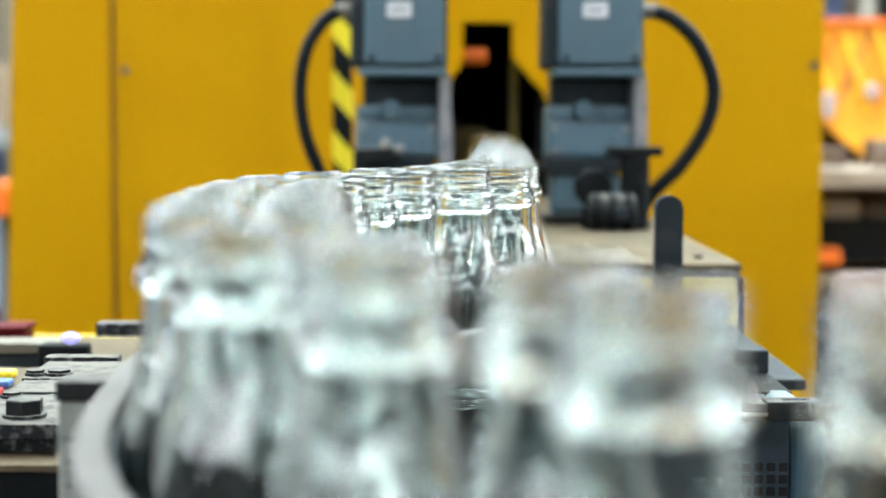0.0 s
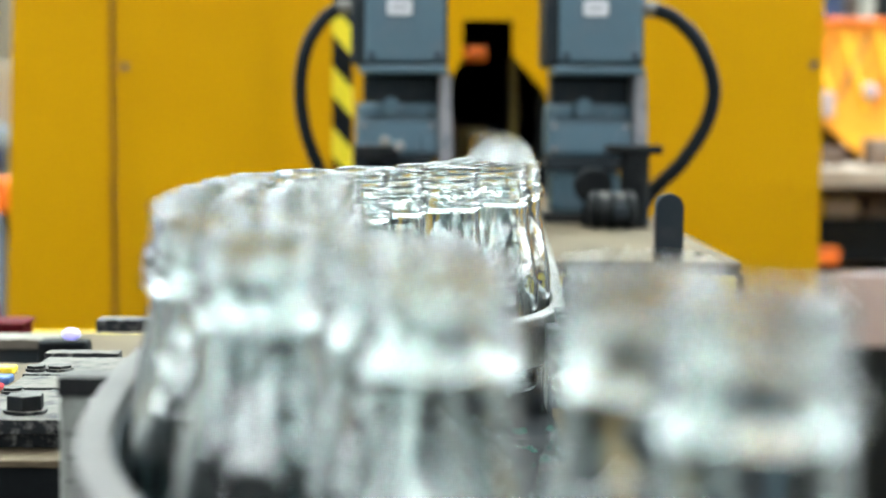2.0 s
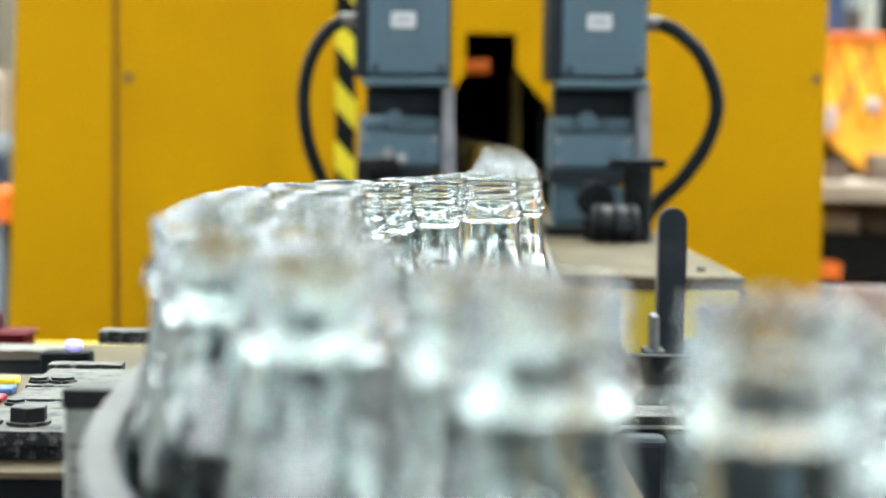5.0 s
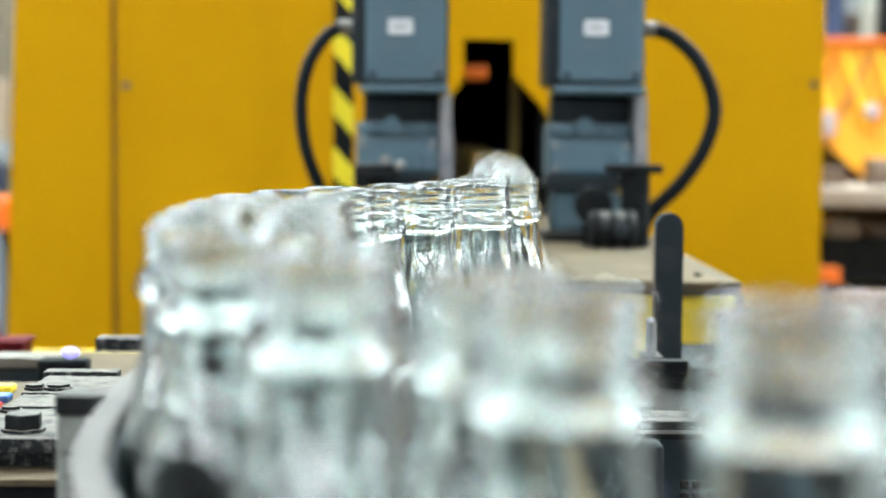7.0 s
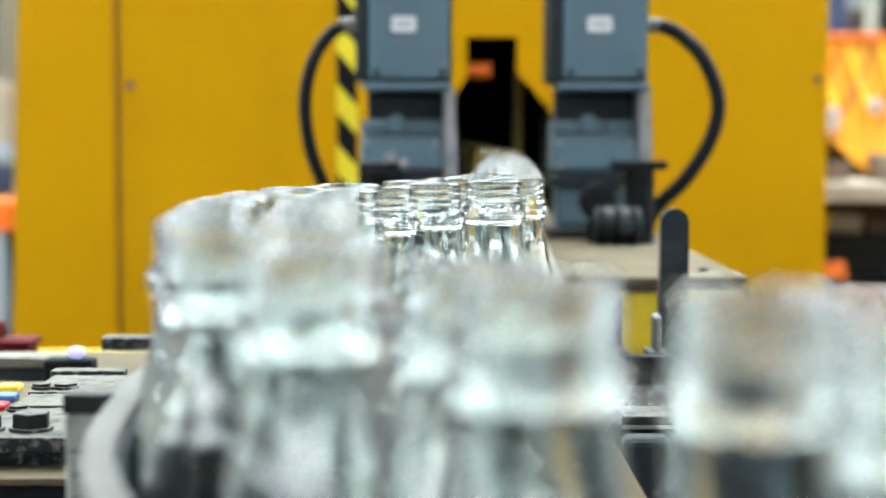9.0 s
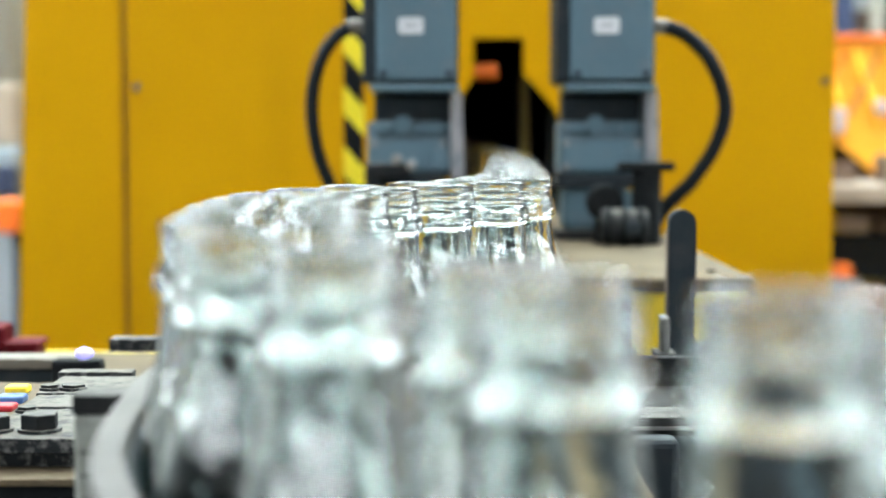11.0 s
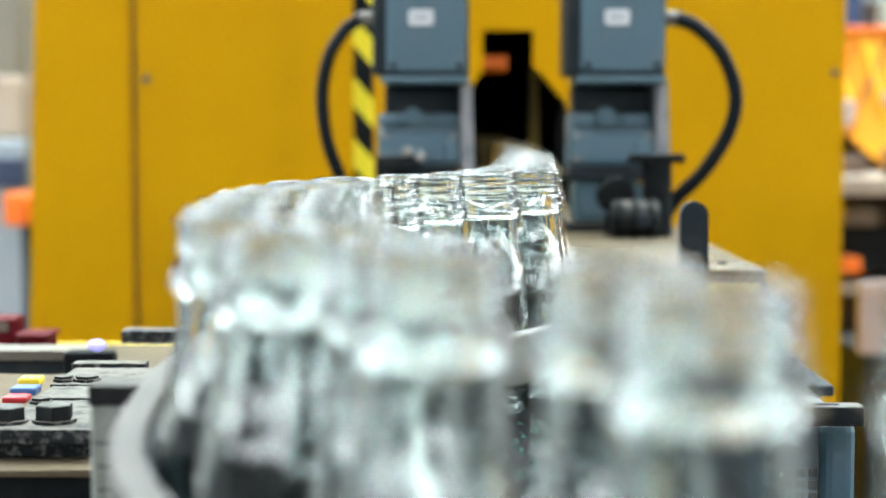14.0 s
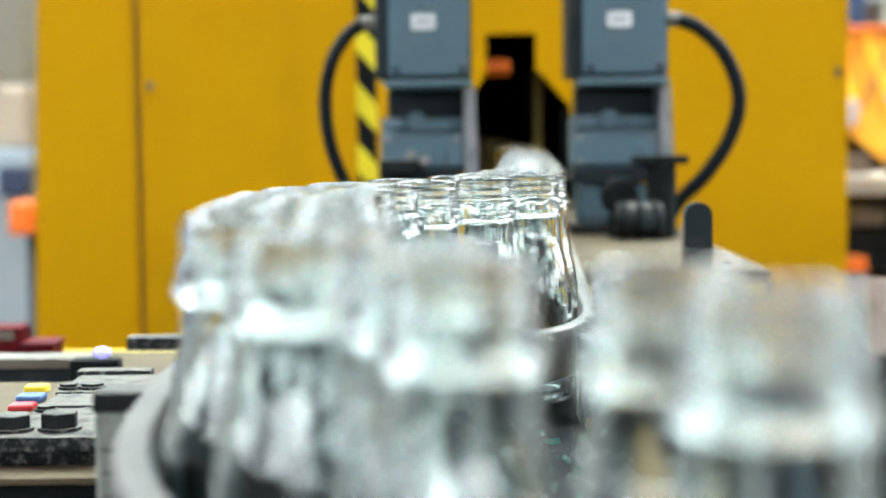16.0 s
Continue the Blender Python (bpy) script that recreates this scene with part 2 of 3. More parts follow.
def hose(points, r, seg=14, ribs=0.0):
    line = spline(points, 14)
    bm = bmesh.new()
    rings = []
    for i, p in enumerate(line):
        t = (line[min(i + 1, len(line) - 1)] - line[max(i - 1, 0)]).normalized()
        u = t.cross(Vector((0, 1, 0))).normalized()
        w = t.cross(u)
        rr = r * (1 + ribs * (i % 2))
        rings.append([bm.verts.new(p + rr * (math.cos(2 * math.pi * k / seg) * u + math.sin(2 * math.pi * k / seg) * w)) for k in range(seg)])
    for a, b in zip(rings, rings[1:]):
        for k in range(seg):
            bm.faces.new((a[k], a[(k + 1) % seg], b[(k + 1) % seg], b[k]))
    bm.faces.new(rings[0])
    bm.faces.new(rings[-1][::-1])
    bmesh.ops.recalc_face_normals(bm, faces=bm.faces)
    return bm


def prism(outline, y0, y1):
    """An outline in x and z, drawn out along y."""
    bm = bmesh.new()
    a = [bm.verts.new((x, y0, z)) for x, z in outline]
    b = [bm.verts.new((x, y1, z)) for x, z in outline]
    bm.faces.new(a)
    bm.faces.new(b[::-1])
    for i in range(len(a)):
        j = (i + 1) % len(a)
        bm.faces.new((a[i], b[i], b[j], a[j]))
    bmesh.ops.recalc_face_normals(bm, faces=bm.faces)
    return bm


# ---- the line of bottles: an S from the near side round into the machine ----
LINE = spline([(3.5, 0.28, 0), (2.4, 0.28, 0), (1.5, 0.28, 0), (0.8, 0.28, 0), (0.5, 0.281, 0), (0.3, 0.289, 0), (0.2, 0.308, 0), (0.145, 0.329, 0), (0.108, 0.35, 0), (0.08, 0.372, 0),
               (0.057, 0.398, 0), (0.035, 0.43, 0), (0.012, 0.463, 0), (-0.014, 0.5, 0), (-0.043, 0.552, 0), (-0.072, 0.655, 0), (-0.086, 0.79, 0), (-0.092, 0.92, 0), (-0.086, 1.03, 0),
               (-0.07, 1.105, 0), (-0.045, 1.165, 0), (-0.014, 1.213, 0), (0.014, 1.256, 0), (0.033, 1.315, 0), (0.047, 1.41, 0), (0.058, 1.55, 0), (0.065, 1.75, 0), (0.072, 1.95, 0), (0.086, 2.4, 0),
               (0.092, 3.2, 0), (0.092, 4.4, 0), (0.092, 6.5, 0)], 16)
LENGTH = [0.0]
for p, q in zip(LINE, LINE[1:]):
    LENGTH.append(LENGTH[-1] + (q - p).length)


def on_line(s, side=0.0):
    """The place s metres along the line, to its left side by that much (negative: to its right)."""
    i = int(np.searchsorted(LENGTH, s)) - 1
    i = min(max(i, 0), len(LINE) - 2)
    k = (s - LENGTH[i]) / (LENGTH[i + 1] - LENGTH[i])
    ta = (LINE[min(i + 1, len(LINE) - 1)] - LINE[max(i - 1, 0)]).normalized()
    tb = (LINE[min(i + 2, len(LINE) - 1)] - LINE[i]).normalized()
    t = ta.lerp(tb, k).normalized()
    return LINE[i].lerp(LINE[i + 1], k) + Vector((-t.y, t.x, 0)) * side


def line_at_x(x):
    """How far along the near side of the line the place with that x is."""
    for i in range(len(LINE) - 1):
        if LINE[i].x >= x >= LINE[i + 1].x:
            return LENGTH[i]


# ---- hall ----
def hall():
    f = link("floor", box(-9, 9, -6, 16, -0.2, FLOOR), CONCRETE)
    tagged(f, "stained grey concrete factory floor", "floor", kind="structure")
    for name, b in (("wall_north", box(-9.2, 9.2, 16, 16.2, -0.2, 7)), ("wall_south", box(-9.2, 9.2, -6.2, -6, -0.2, 7)),
                    ("wall_west", box(-9.2, -9, -6, 16, -0.2, 7)), ("wall_east", box(9, 9.2, -6, 16, -0.2, 7))):
        far = name == "wall_north"
        tagged(link(name, b, WALL if far else DIM_WALL), "pale painted factory wall" if far else "unseen grey hall wall, darkened for the glass", "wall", kind="structure")
    tagged(link("ceiling", box(-9, 9, -6, 16, 7, 7.2), DIM_WALL), "unseen grey hall ceiling, darkened for the glass", "ceiling", kind="structure")
    # unseen lamp panels added, mostly beyond the machine front, to brighten the glass
    first = thing("fill_panel_lamp", "white panel lamp added out of view to light the glass", "lamp", (-6.6, 2.9, 5.2), "panel lamps")
    part("diffuser", box(-0.8, 0.8, -0.48, 0.48, 0.0, 0.04), FILL_PANEL, first)
    for a, b in ((-0.52, -0.485), (0.485, 0.52)):
        part("frame", box(-0.83, 0.83, a, b, -0.02, 0.098), STEEL, first)
    for x in (-0.6, 0.6):
        part("hanger", rod((x, 0, 0.0405), (x, 0, 1.799), 0.01, 8), STEEL, first)
    for y in (2.9, 4.4, 5.9, 7.4, 9.2):
        for x in (-6.6, -4.4, -2.2, 0, 2.2, 4.4, 6.6):
            if (x, y) != (-6.6, 2.9):
                copy_thing(first, pose(x, y, 5.2))
    # unseen glowing panes added on three walls to put glints on the bottles
    for name, m in (("glint_panes_1", pose(0, -6, 0)), ("glint_panes_2", pose(-9, 3, 0, 0, 0, -90)), ("glint_panes_3", pose(9, 3, 0, 0, 0, 90))):
        w = tagged(thing(name, "unseen row of glowing panes added for glints in the glass", "window"), kind="structure")
        w.matrix_world = m
        for i in range(9):
            x = -6.4 + i * 1.6
            part("pane", box(x - 0.4, x + 0.4, 0.0, 0.02, 2.1, 2.95), GLINT_PANE, w)
            for a, b, c, d in ((-0.46, -0.402, 2.04, 3.01), (0.402, 0.46, 2.04, 3.01), (-0.4015, 0.4015, 2.04, 2.098), (-0.4015, 0.4015, 2.952, 3.01)):
                part("pane_frame", box(x + a, x + b, 0.0, 0.05, c, d), STEEL, w)
        part("pane_sill", box(-6.8, 6.8, 0.0, 0.1, 1.98, 2.035), STEEL, w)
    for y in (-3.5, 0.5):
        for x in (-6, -3.6, -1.2, 1.2, 3.6, 6):
            t = thing("high_bay_lamp", "round white high-bay factory lamp", "lamp", (x, y, 6.0), "high-bay lamps")
            part("reflector", rod((0, 0, 0.01), (0, 0, 0.28), 0.26, 24, None, 0.1), STEEL, t)
            part("lens", rod((0, 0, 0.0), (0, 0, 0.009), 0.045, 24), TUBE, t)
            part("stem", rod((0, 0, 0.2805), (0, 0, 0.999), 0.012, 8), STEEL, t)


hall()


# ---- yellow machine with the bottle-shaped mouth ----
def machine():
    t = thing("inspection_machine", "large yellow enamelled machine housing with bottle-shaped opening", "machine", (0, 3.19, FLOOR))
    top, low = 2.15, 0.12
    mid, hw, hn = 0.092, 0.098, 0.047
    left = [(-0.607, low), (mid - hw, low), (mid - hw, 1.21), (mid - hn, 1.287), (mid - hn, 1.362), (mid + hn, 1.362), (mid + hn, 1.296),
            (mid + 0.108, 1.228), (mid + 0.12, 1.186), (mid + 0.12, low), (0.723, low), (0.723, top), (-0.607, top)]
    part("front_panel", prism(left, 0, 0.012), YELLOW, t)
    part("door_panel", prism([(-0.838, low), (-0.6175, low), (-0.6175, top), (-0.773, top)], -0.004, 0.012), YELLOW, t)
    part("seam", box(-0.617, -0.6075, 0.006, 0.02, low, top), material("seam_shadow_gap", (0.25, 0.12, 0.005), 0.6, grain=0.2), t)
    part("side_panel", box(-0.772, -0.76, 0.0125, 3.6, low, top), YELLOW, t)
    part("side_panel", box(0.711, 0.723, 0.0125, 3.6, low, top), YELLOW, t)
    part("roof_panel", box(-0.773, 0.723, 0, 3.6, top + 0.001, top + 0.02), YELLOW, t)
    # black lining added: the darkness inside the mouth is put into its colour
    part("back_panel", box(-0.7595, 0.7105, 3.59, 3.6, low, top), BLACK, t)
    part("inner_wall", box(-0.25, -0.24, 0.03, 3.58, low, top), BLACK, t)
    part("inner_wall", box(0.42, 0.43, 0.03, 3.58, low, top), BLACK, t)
    part("plinth", box(-0.755, 0.70, 0.03, 3.58, 0, low), BLACK_CLEAN, t)
    for x, z in ((-0.589, 1.271), (0.705, 1.282)):
        part("rivet", rod((x, -0.003, z), (x, 0.001, z), 0.008, bevel=0.001), BROWN, t)
    # parts within the mouth
    part("sensor_lamp", rod((0.044, 0.035, 1.3), (0.092, 0.035, 1.3), 0.0155, bevel=0.004), ORANGE, t, "orange sensor barrel", True)
    part("guide_bar", box(0.143, 0.163, 0.25, 0.27, 0.95, 1.3, 0.003), HALF_LIT_BAR, t)
    part("guide_block", box(0.02, 0.036, 0.1, 0.13, 0.95, 1.175, 0.004), DARK_BROWN, t)
    arch = bmesh.new()
    box(0.044, 0.064, 0.3, 0.32, 0.95, 1.16, 0.003, 2, arch)
    box(0.0645, 0.1, 0.3, 0.32, 1.145, 1.16, 0.003, 2, arch)
    part("guide_arch", arch, HALF_LIT_BAR, t)
    part("side_beam", box(0.19, 0.235, 0.05, 0.09, 0.95, 1.22, 0.004), BLACK_CLEAN, t)


machine()


def hazard_post():
    t = thing("hazard_post", "square post with black and yellow hazard stripes", "post", (-0.165, 2.9, FLOOR))
    part("core", box(-0.0165, 0.0165, 0, 0.03, 0, 2.0, 0.001), BLACK_CLEAN, t)
    z = 0.868
    y = material("hazard_yellow", (0.88, 0.74, 0.012), 0.45, grain=0.08)
    while z < 1.95:
        part("stripe", prism([(-0.0168, z + 0.038), (0.0168, z), (0.0168, z + 0.05), (-0.0168, z + 0.088)], -0.001, 0.0305), y, t)
        z += 0.104


hazard_post()


# ---- drive motors ----
def motor(name, x0, x1, side):
    t = thing(name, "blue-grey geared motor with junction box and white plate", "motor", ((x0 + x1) / 2, 2.416, -0.0175), "drive motors")
    w = (x1 - x0) / 2
    # darker colour stands for the shaded left side of the box
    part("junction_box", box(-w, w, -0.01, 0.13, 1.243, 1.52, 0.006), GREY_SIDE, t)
    part("cover", box(-w + 0.02, w - 0.004, -0.022, -0.0105, 1.248, 1.385, 0.004), GREY_BLUE, t)
    part("cover", box(-w + 0.02, w - 0.004, -0.02, -0.0105, 1.39, 1.515, 0.004), GREY_BLUE, t)
    for z in (1.268, 1.281, 1.294, 1.345, 1.358):
        part("cover_rib", box(-w + 0.034, w - 0.018, -0.0232, -0.0221, z, z + 0.0035), GREY_BLUE, t)
    for sx in (-w + 0.03, w - 0.014):
        for sz in (1.256, 1.376):
            part("screw", rod((sx, -0.026, sz), (sx, -0.0221, sz), 0.005, 12), GREY_SIDE, t)
    part("lip", box(-w + 0.012, w, -0.03, 0.1, 1.2315, 1.2425, 0.003), GREY_BLUE, t)
    # dark neck: the shade under the lip is put into its colour
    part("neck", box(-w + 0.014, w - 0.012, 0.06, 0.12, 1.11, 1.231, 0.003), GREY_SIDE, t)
    part("cheek", prism([(w - 0.0118, 1.06), (w + 0.008, 1.06), (w + 0.008, 1.11), (w + 0.004, 1.231), (w - 0.0118, 1.231)], -0.008, 0.12), WORN_EDGE, t)
    b = bmesh.new()
    box(-w + 0.006, w - 0.012, 0.022, 0.1, 1.115, 1.19, 0.006, 2, b)
    box(-w + 0.006, w - 0.012, 0.0, 0.02, 1.115, 1.168, 0.008, 3, b)
    box(-w + 0.014, -0.028, 0.004, 0.02, 1.172, 1.186, 0.003, 2, b)
    box(0.03, w - 0.014, -0.006, 0.02, 1.118, 1.15, 0.004, 2, b)
    rod((-0.012, 0.002, 1.185), (-0.012, 0.02, 1.185), 0.013, 16, b)
    rod((0.03, 0.004, 1.178), (0.03, 0.02, 1.178), 0.008, 12, b)
    part("gear_case", b, GREY_BLUE, t)
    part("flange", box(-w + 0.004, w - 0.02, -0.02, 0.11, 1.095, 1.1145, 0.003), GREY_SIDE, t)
    part("lower_case", box(-w + 0.012, w - 0.03, -0.01, 0.1, 1.035, 1.0945, 0.008), GREY_BLUE, t)
    part("foot", box(-w + 0.0, w - 0.02, -0.025, 0.12, 0.985 if side < 0 else 1.0215, 1.0345, 0.003), BLACK_STEEL, t)
    part("sticker", box(-0.017, 0.018, -0.0245, -0.0222, 1.313, 1.335, 0.003), WHITE, t, "small white rating plate")
    part("print", box(-0.01, 0.011, -0.0249, -0.0246, 1.321, 1.327), GREY_BAR, t)
    for bx, bz in ((-w + 0.016, 1.125), (w - 0.022, 1.125), (-w + 0.016, 1.158), (w - 0.022, 1.158)):
        part("bolt", rod((bx, -0.004, bz), (bx, 0.002, bz), 0.0045, 6), STEEL, t)
    part("cable_gland", rod((side * w, 0.02, 1.325), (side * (w + 0.022), 0.02, 1.325), 0.011, 6), CREAM, t, "white cable gland")
    return t


motor("gear_motor", -0.124, 0.013, -1)
motor("gear_motor", 0.150, 0.291, 1)
h = link("power_cable", hose([(-0.142, 2.436, 1.3075), (-0.165, 2.43, 1.2905), (-0.187, 2.42, 1.2525), (-0.197, 2.42, 1.1975), (-0.19, 2.42, 1.1325), (-0.168, 2.43, 1.0725), (-0.145, 2.45, 1.0275), (-0.13, 2.46, 0.9825)], 0.0095), RUBBER, None, "", True)
tagged(h, "thick black rubber power cable looping from motor", "cable", "motor cables")
h = link("power_cable", hose([(0.31, 2.436, 1.3075), (0.338, 2.43, 1.2945), (0.372, 2.42, 1.2575), (0.393, 2.42, 1.1985), (0.382, 2.42, 1.1425), (0.347, 2.42, 1.0875), (0.308, 2.43, 1.0465), (0.285, 2.44, 1.0025)], 0.0105), RUBBER, None, "", True)
tagged(h, "thick black rubber power cable looping from motor", "cable", "motor cables")


def clamp_post(x, y, z0, tall):
    t = thing("clamp_post", "dark oily clamp post with flange and knobs", "clamp", (x, y, z0), "clamp posts")
    part("column", rod((0, 0, 0), (0, 0, tall), 0.02, 16, bevel=0.002), BLACK_CLEAN, t)
    part("boss", rod((-0.056, -0.005, 0.056), (-0.056, 0.03, 0.056), 0.026, 18, bevel=0.005), BLACK_CLEAN, t, "", True)
    part("boss_foot", box(-0.07, -0.03, 0.002, 0.028, 0.0, 0.031, 0.003), BLACK_CLEAN, t)
    part("cap", box(-0.04, 0.036, -0.02, 0.02, tall, tall + 0.012, 0.003), BLACK_CLEAN, t)
    part("knob", rod((-0.066, -0.036, 0.0262), (-0.002, -0.036, 0.0262), 0.024, 24, bevel=0.006), BLACK_STEEL, t, "ridged dark clamp wheel", True)
    for k in range(3):
        part("ring", rod((-0.06 + k * 0.021, -0.036, 0.0262), (-0.052 + k * 0.021, -0.036, 0.0262), 0.026, 24, bevel=0.002), BLACK_CLEAN, t, "", True)
    part("hub", box(-0.034, -0.016, -0.072, -0.064, 0.016, 0.034, 0.003), GREY_SIDE, t)
    part("spindle", rod((-0.025, -0.0645, 0.025), (-0.025, -0.05, 0.025), 0.006, 10), GREY_SIDE, t)


def motor_bracket():
    t = thing("motor_bracket", "dark steel bracket with two bright screws", "bracket", (0, 0, -0.0))
    part("plate", box(-0.118, -0.055, 2.355, 2.39, 1.094, 1.113, 0.003), BLACK_STEEL, t)
    part("stem", box(-0.1, -0.075, 2.36, 2.385, 0.9625, 1.0938, 0.002), BLACK_CLEAN, t)
    for x, z in ((-0.074, 1.119), (-0.054, 1.111)):
        part("screw", rod((x, 2.35, z), (x, 2.37, z), 0.0075, 14, bevel=0.002), STEEL, t, "bright screw head", True)


motor_bracket()
clamp_post(0.268, 2.3, 1.0042, 0.1)


# ---- machine bed on the far right with the yellow box ----
def machine_bed():
    t = thing("machine_bed", "dusty beige machine bed plate on yellow box frame", "machine bed", (0, 0, -0.0095))
    part("bed_plate", box(0.118, 0.320, 1.765, 3.17, 1.006, 1.0134, 0.002), DUSTY, t)
    part("edge_strip", box(0.12, 0.318, 1.768, 1.78, 0.998, 1.0055), DUSTY, t)
    part("box_frame", box(0.160, 0.316, 1.775, 3.16, 0.928, 0.9975, 0.004), YELLOW_BOX, t, "bright yellow painted box section")
    part("under_frame", box(0.17, 0.3, 1.79, 3.15, 0.3, 0.927), BLACK, t)
    for x in (0.175, 0.29):
        part("foot", box(x - 0.02, x + 0.02, 1.85, 1.9, -0.0205, 0.2995), BLACK_CLEAN, t)
        part("foot", box(x - 0.02, x + 0.02, 3.0, 3.05, -0.0205, 0.2995), BLACK_CLEAN, t)
    part("cover_strip", box(0.3215, 0.328, 1.8, 2.9, 0.925, 0.995), BLACK_CLEAN, t)
    for x, y in ((0.285, 1.84), (0.29, 2.2)):
        part("screw", rod((x, y, 1.0135), (x, y, 1.0165), 0.005, 10), BLACK_CLEAN, t)
    u = thing("machine_bed", "dusty beige machine bed plate beside the bottle line", "machine bed", (0, 0, -0.0095))
    part("bed_plate", box(-0.14, 0.03, 2.3, 3.17, 0.96, 0.9715, 0.002), DUSTY, u)
    part("under_frame", box(-0.13, 0.02, 2.31, 3.15, -0.0205, 0.9595), BLACK_CLEAN, u)


machine_bed()


# ---- conveyor ----
def conveyor():
    t = thing("conveyor", "steel chain conveyor with brass slats and dark frame", "conveyor", (0, 0, 0))
    part("deck", box(-0.2, 0.118, 0.18, 6.7, DECK - 0.03, DECK - 0.006), DECKING, t)
    part("cross_deck", box(0.1185, 3.6, 0.18, 0.4, DECK - 0.03, DECK - 0.001), DECKING, t)
    part("beam", box(-0.18, 0.11, 0.25, 3.1, 0.8, DECK - 0.0305), BLACK_CLEAN, t)
    for x in (-0.15, 0.08):
        for y in (0.5, 1.8, 3.0):
            part("leg", box(x - 0.025, x + 0.025, y - 0.025, y + 0.025, FLOOR, 0.7995), GREY_BLUE, t)
    bm = box(0.082, 0.1165, -0.0052, 0.0052, -0.0055, 0.0, 0.0008, 1)
    first = part("slat", bm, BRASS, t)
    first.location = (0, 0.9, DECK)
    for i in range(1, 24):
        o = new("slat", first.data)
        o.parent = t
        o.location = (0, 0.9 + i * 0.0125, DECK)
    rng = random.Random(8)
    shards = bmesh.new()
    for _ in range(34):
        x, y, a = rng.uniform(0.03, 0.08), rng.uniform(0.95, 1.2), rng.uniform(0.0015, 0.0045)
        bmesh.ops.create_cone(shards, cap_ends=True, segments=3, radius1=a, radius2=a * 0.4, depth=a * 0.8,
                              matrix=Matrix.Translation((x, y, DECK - 0.006 + a * 0.41)) @ Matrix.Rotation(rng.uniform(0, 6), 4, "Z"))
    tagged(link("glass_shards", shards, SHARD), "small green glass shards scattered on the dark deck", "glass shards", kind="stuff")


conveyor()


def guide(side0, side1, z0, z1, s0, s1):
    """A rail that follows the line of bottles from s0 to s1."""
    n = 90
    bm = bmesh.new()
    rings = []
    for i in range(n + 1):
        s = s0 + (s1 - s0) * i / n
        e = (lane(s) / 2 + BODY + BODY_GAP) * (1 if side1 > 0 else -1)
        a, b = on_line(s, e + side0), on_line(s, e + side1)
        rings.append([bm.verts.new((p.x, p.y, z)) for p, z in ((a, z0), (b, z0), (b, z1), (a, z1))])
    for a, b in zip(rings, rings[1:]):
        for k in range(4):
            bm.faces.new((a[k], a[(k + 1) % 4], b[(k + 1) % 4], b[k]))
    bm.faces.new(rings[0])
    bm.faces.new(rings[-1][::-1])
    bmesh.ops.recalc_face_normals(bm, faces=bm.faces)
    es = [e for e in bm.edges if e.is_manifold and e.calc_face_angle(0) > 1.2]
    bmesh.ops.bevel(bm, geom=es, offset=0.002, segments=2, affect="EDGES", profile=0.5)
    return bm


# ---- bottles ----
BODY_GAP = 0.003
BODY = 0.030


def blend(s, a, b, lo, hi):
    k = min(max((s - a) / (b - a), 0.0), 1.0)
    return lo + (hi - lo) * k * k * (3 - 2 * k)


S_PACK = line_at_x(-0.01)         # from here on the bottles bunch up


def lane(s):
    """How far the bottles zigzag across the line at s: they bunch up into two files on the long bend."""
    return blend(s, S_PACK, S_PACK + 0.3, 0.022, 0.047) - blend(s, S_PACK + 0.82, S_PACK + 1.06, 0.0, 0.027)


def step(s):
    """From one bottle to the next along the line at s."""
    return blend(s, S_PACK, S_PACK + 0.3, 0.057, 0.038) + blend(s, S_PACK + 0.82, S_PACK + 1.06, 0.0, 0.0195)


COUNT = [0.0]                      # bottles between the line's start and each of its points
for i in range(1, len(LINE)):
    COUNT.append(COUNT[-1] + (LENGTH[i] - LENGTH[i - 1]) / step((LENGTH[i] + LENGTH[i - 1]) / 2))


def place(u):
    """How far along the line bottle number u stands."""
    return float(np.interp(u, COUNT, LENGTH))


def screw_thread(r, z0, z1, proud, pitch, seg=40, rings=22):
    """The outer skin of the finish with a rounded thread that winds up it."""
    bm = bmesh.new()
    grid = []
    for k in range(rings + 1):
        z = z0 + (z1 - z0) * k / rings
        fade = min(1.0, k / 2.5, (rings - k) / 2.5)
        row = []
        for i in range(seg):
            a = 2 * math.pi * i / seg
            c = 0.5 + 0.5 * math.cos(2 * math.pi * ((z - z0) / pitch - a / (2 * math.pi)))
            rr = r + proud * fade * c * c * c + 0.0002 * k / rings
            row.append(bm.verts.new((rr * math.cos(a), rr * math.sin(a), z)))
        grid.append(row)
    for p, q in zip(grid, grid[1:]):
        for i in range(seg):
            j = (i + 1) % seg
            bm.faces.new((p[i], p[j], q[j], q[i]))
    return bm


def close_rings(profile, most=3.6):
    """The same profile with rings at most that many millimetres apart."""
    out = [profile[0]]
    for (r0, z0), (r1, z1) in zip(profile, profile[1:]):
        n = max(1, math.ceil(abs(z1 - z0) / most))
        out += [(r0 + (r1 - r0) * k / n, z0 + (z1 - z0) * k / n) for k in range(1, n + 1)]
    return out


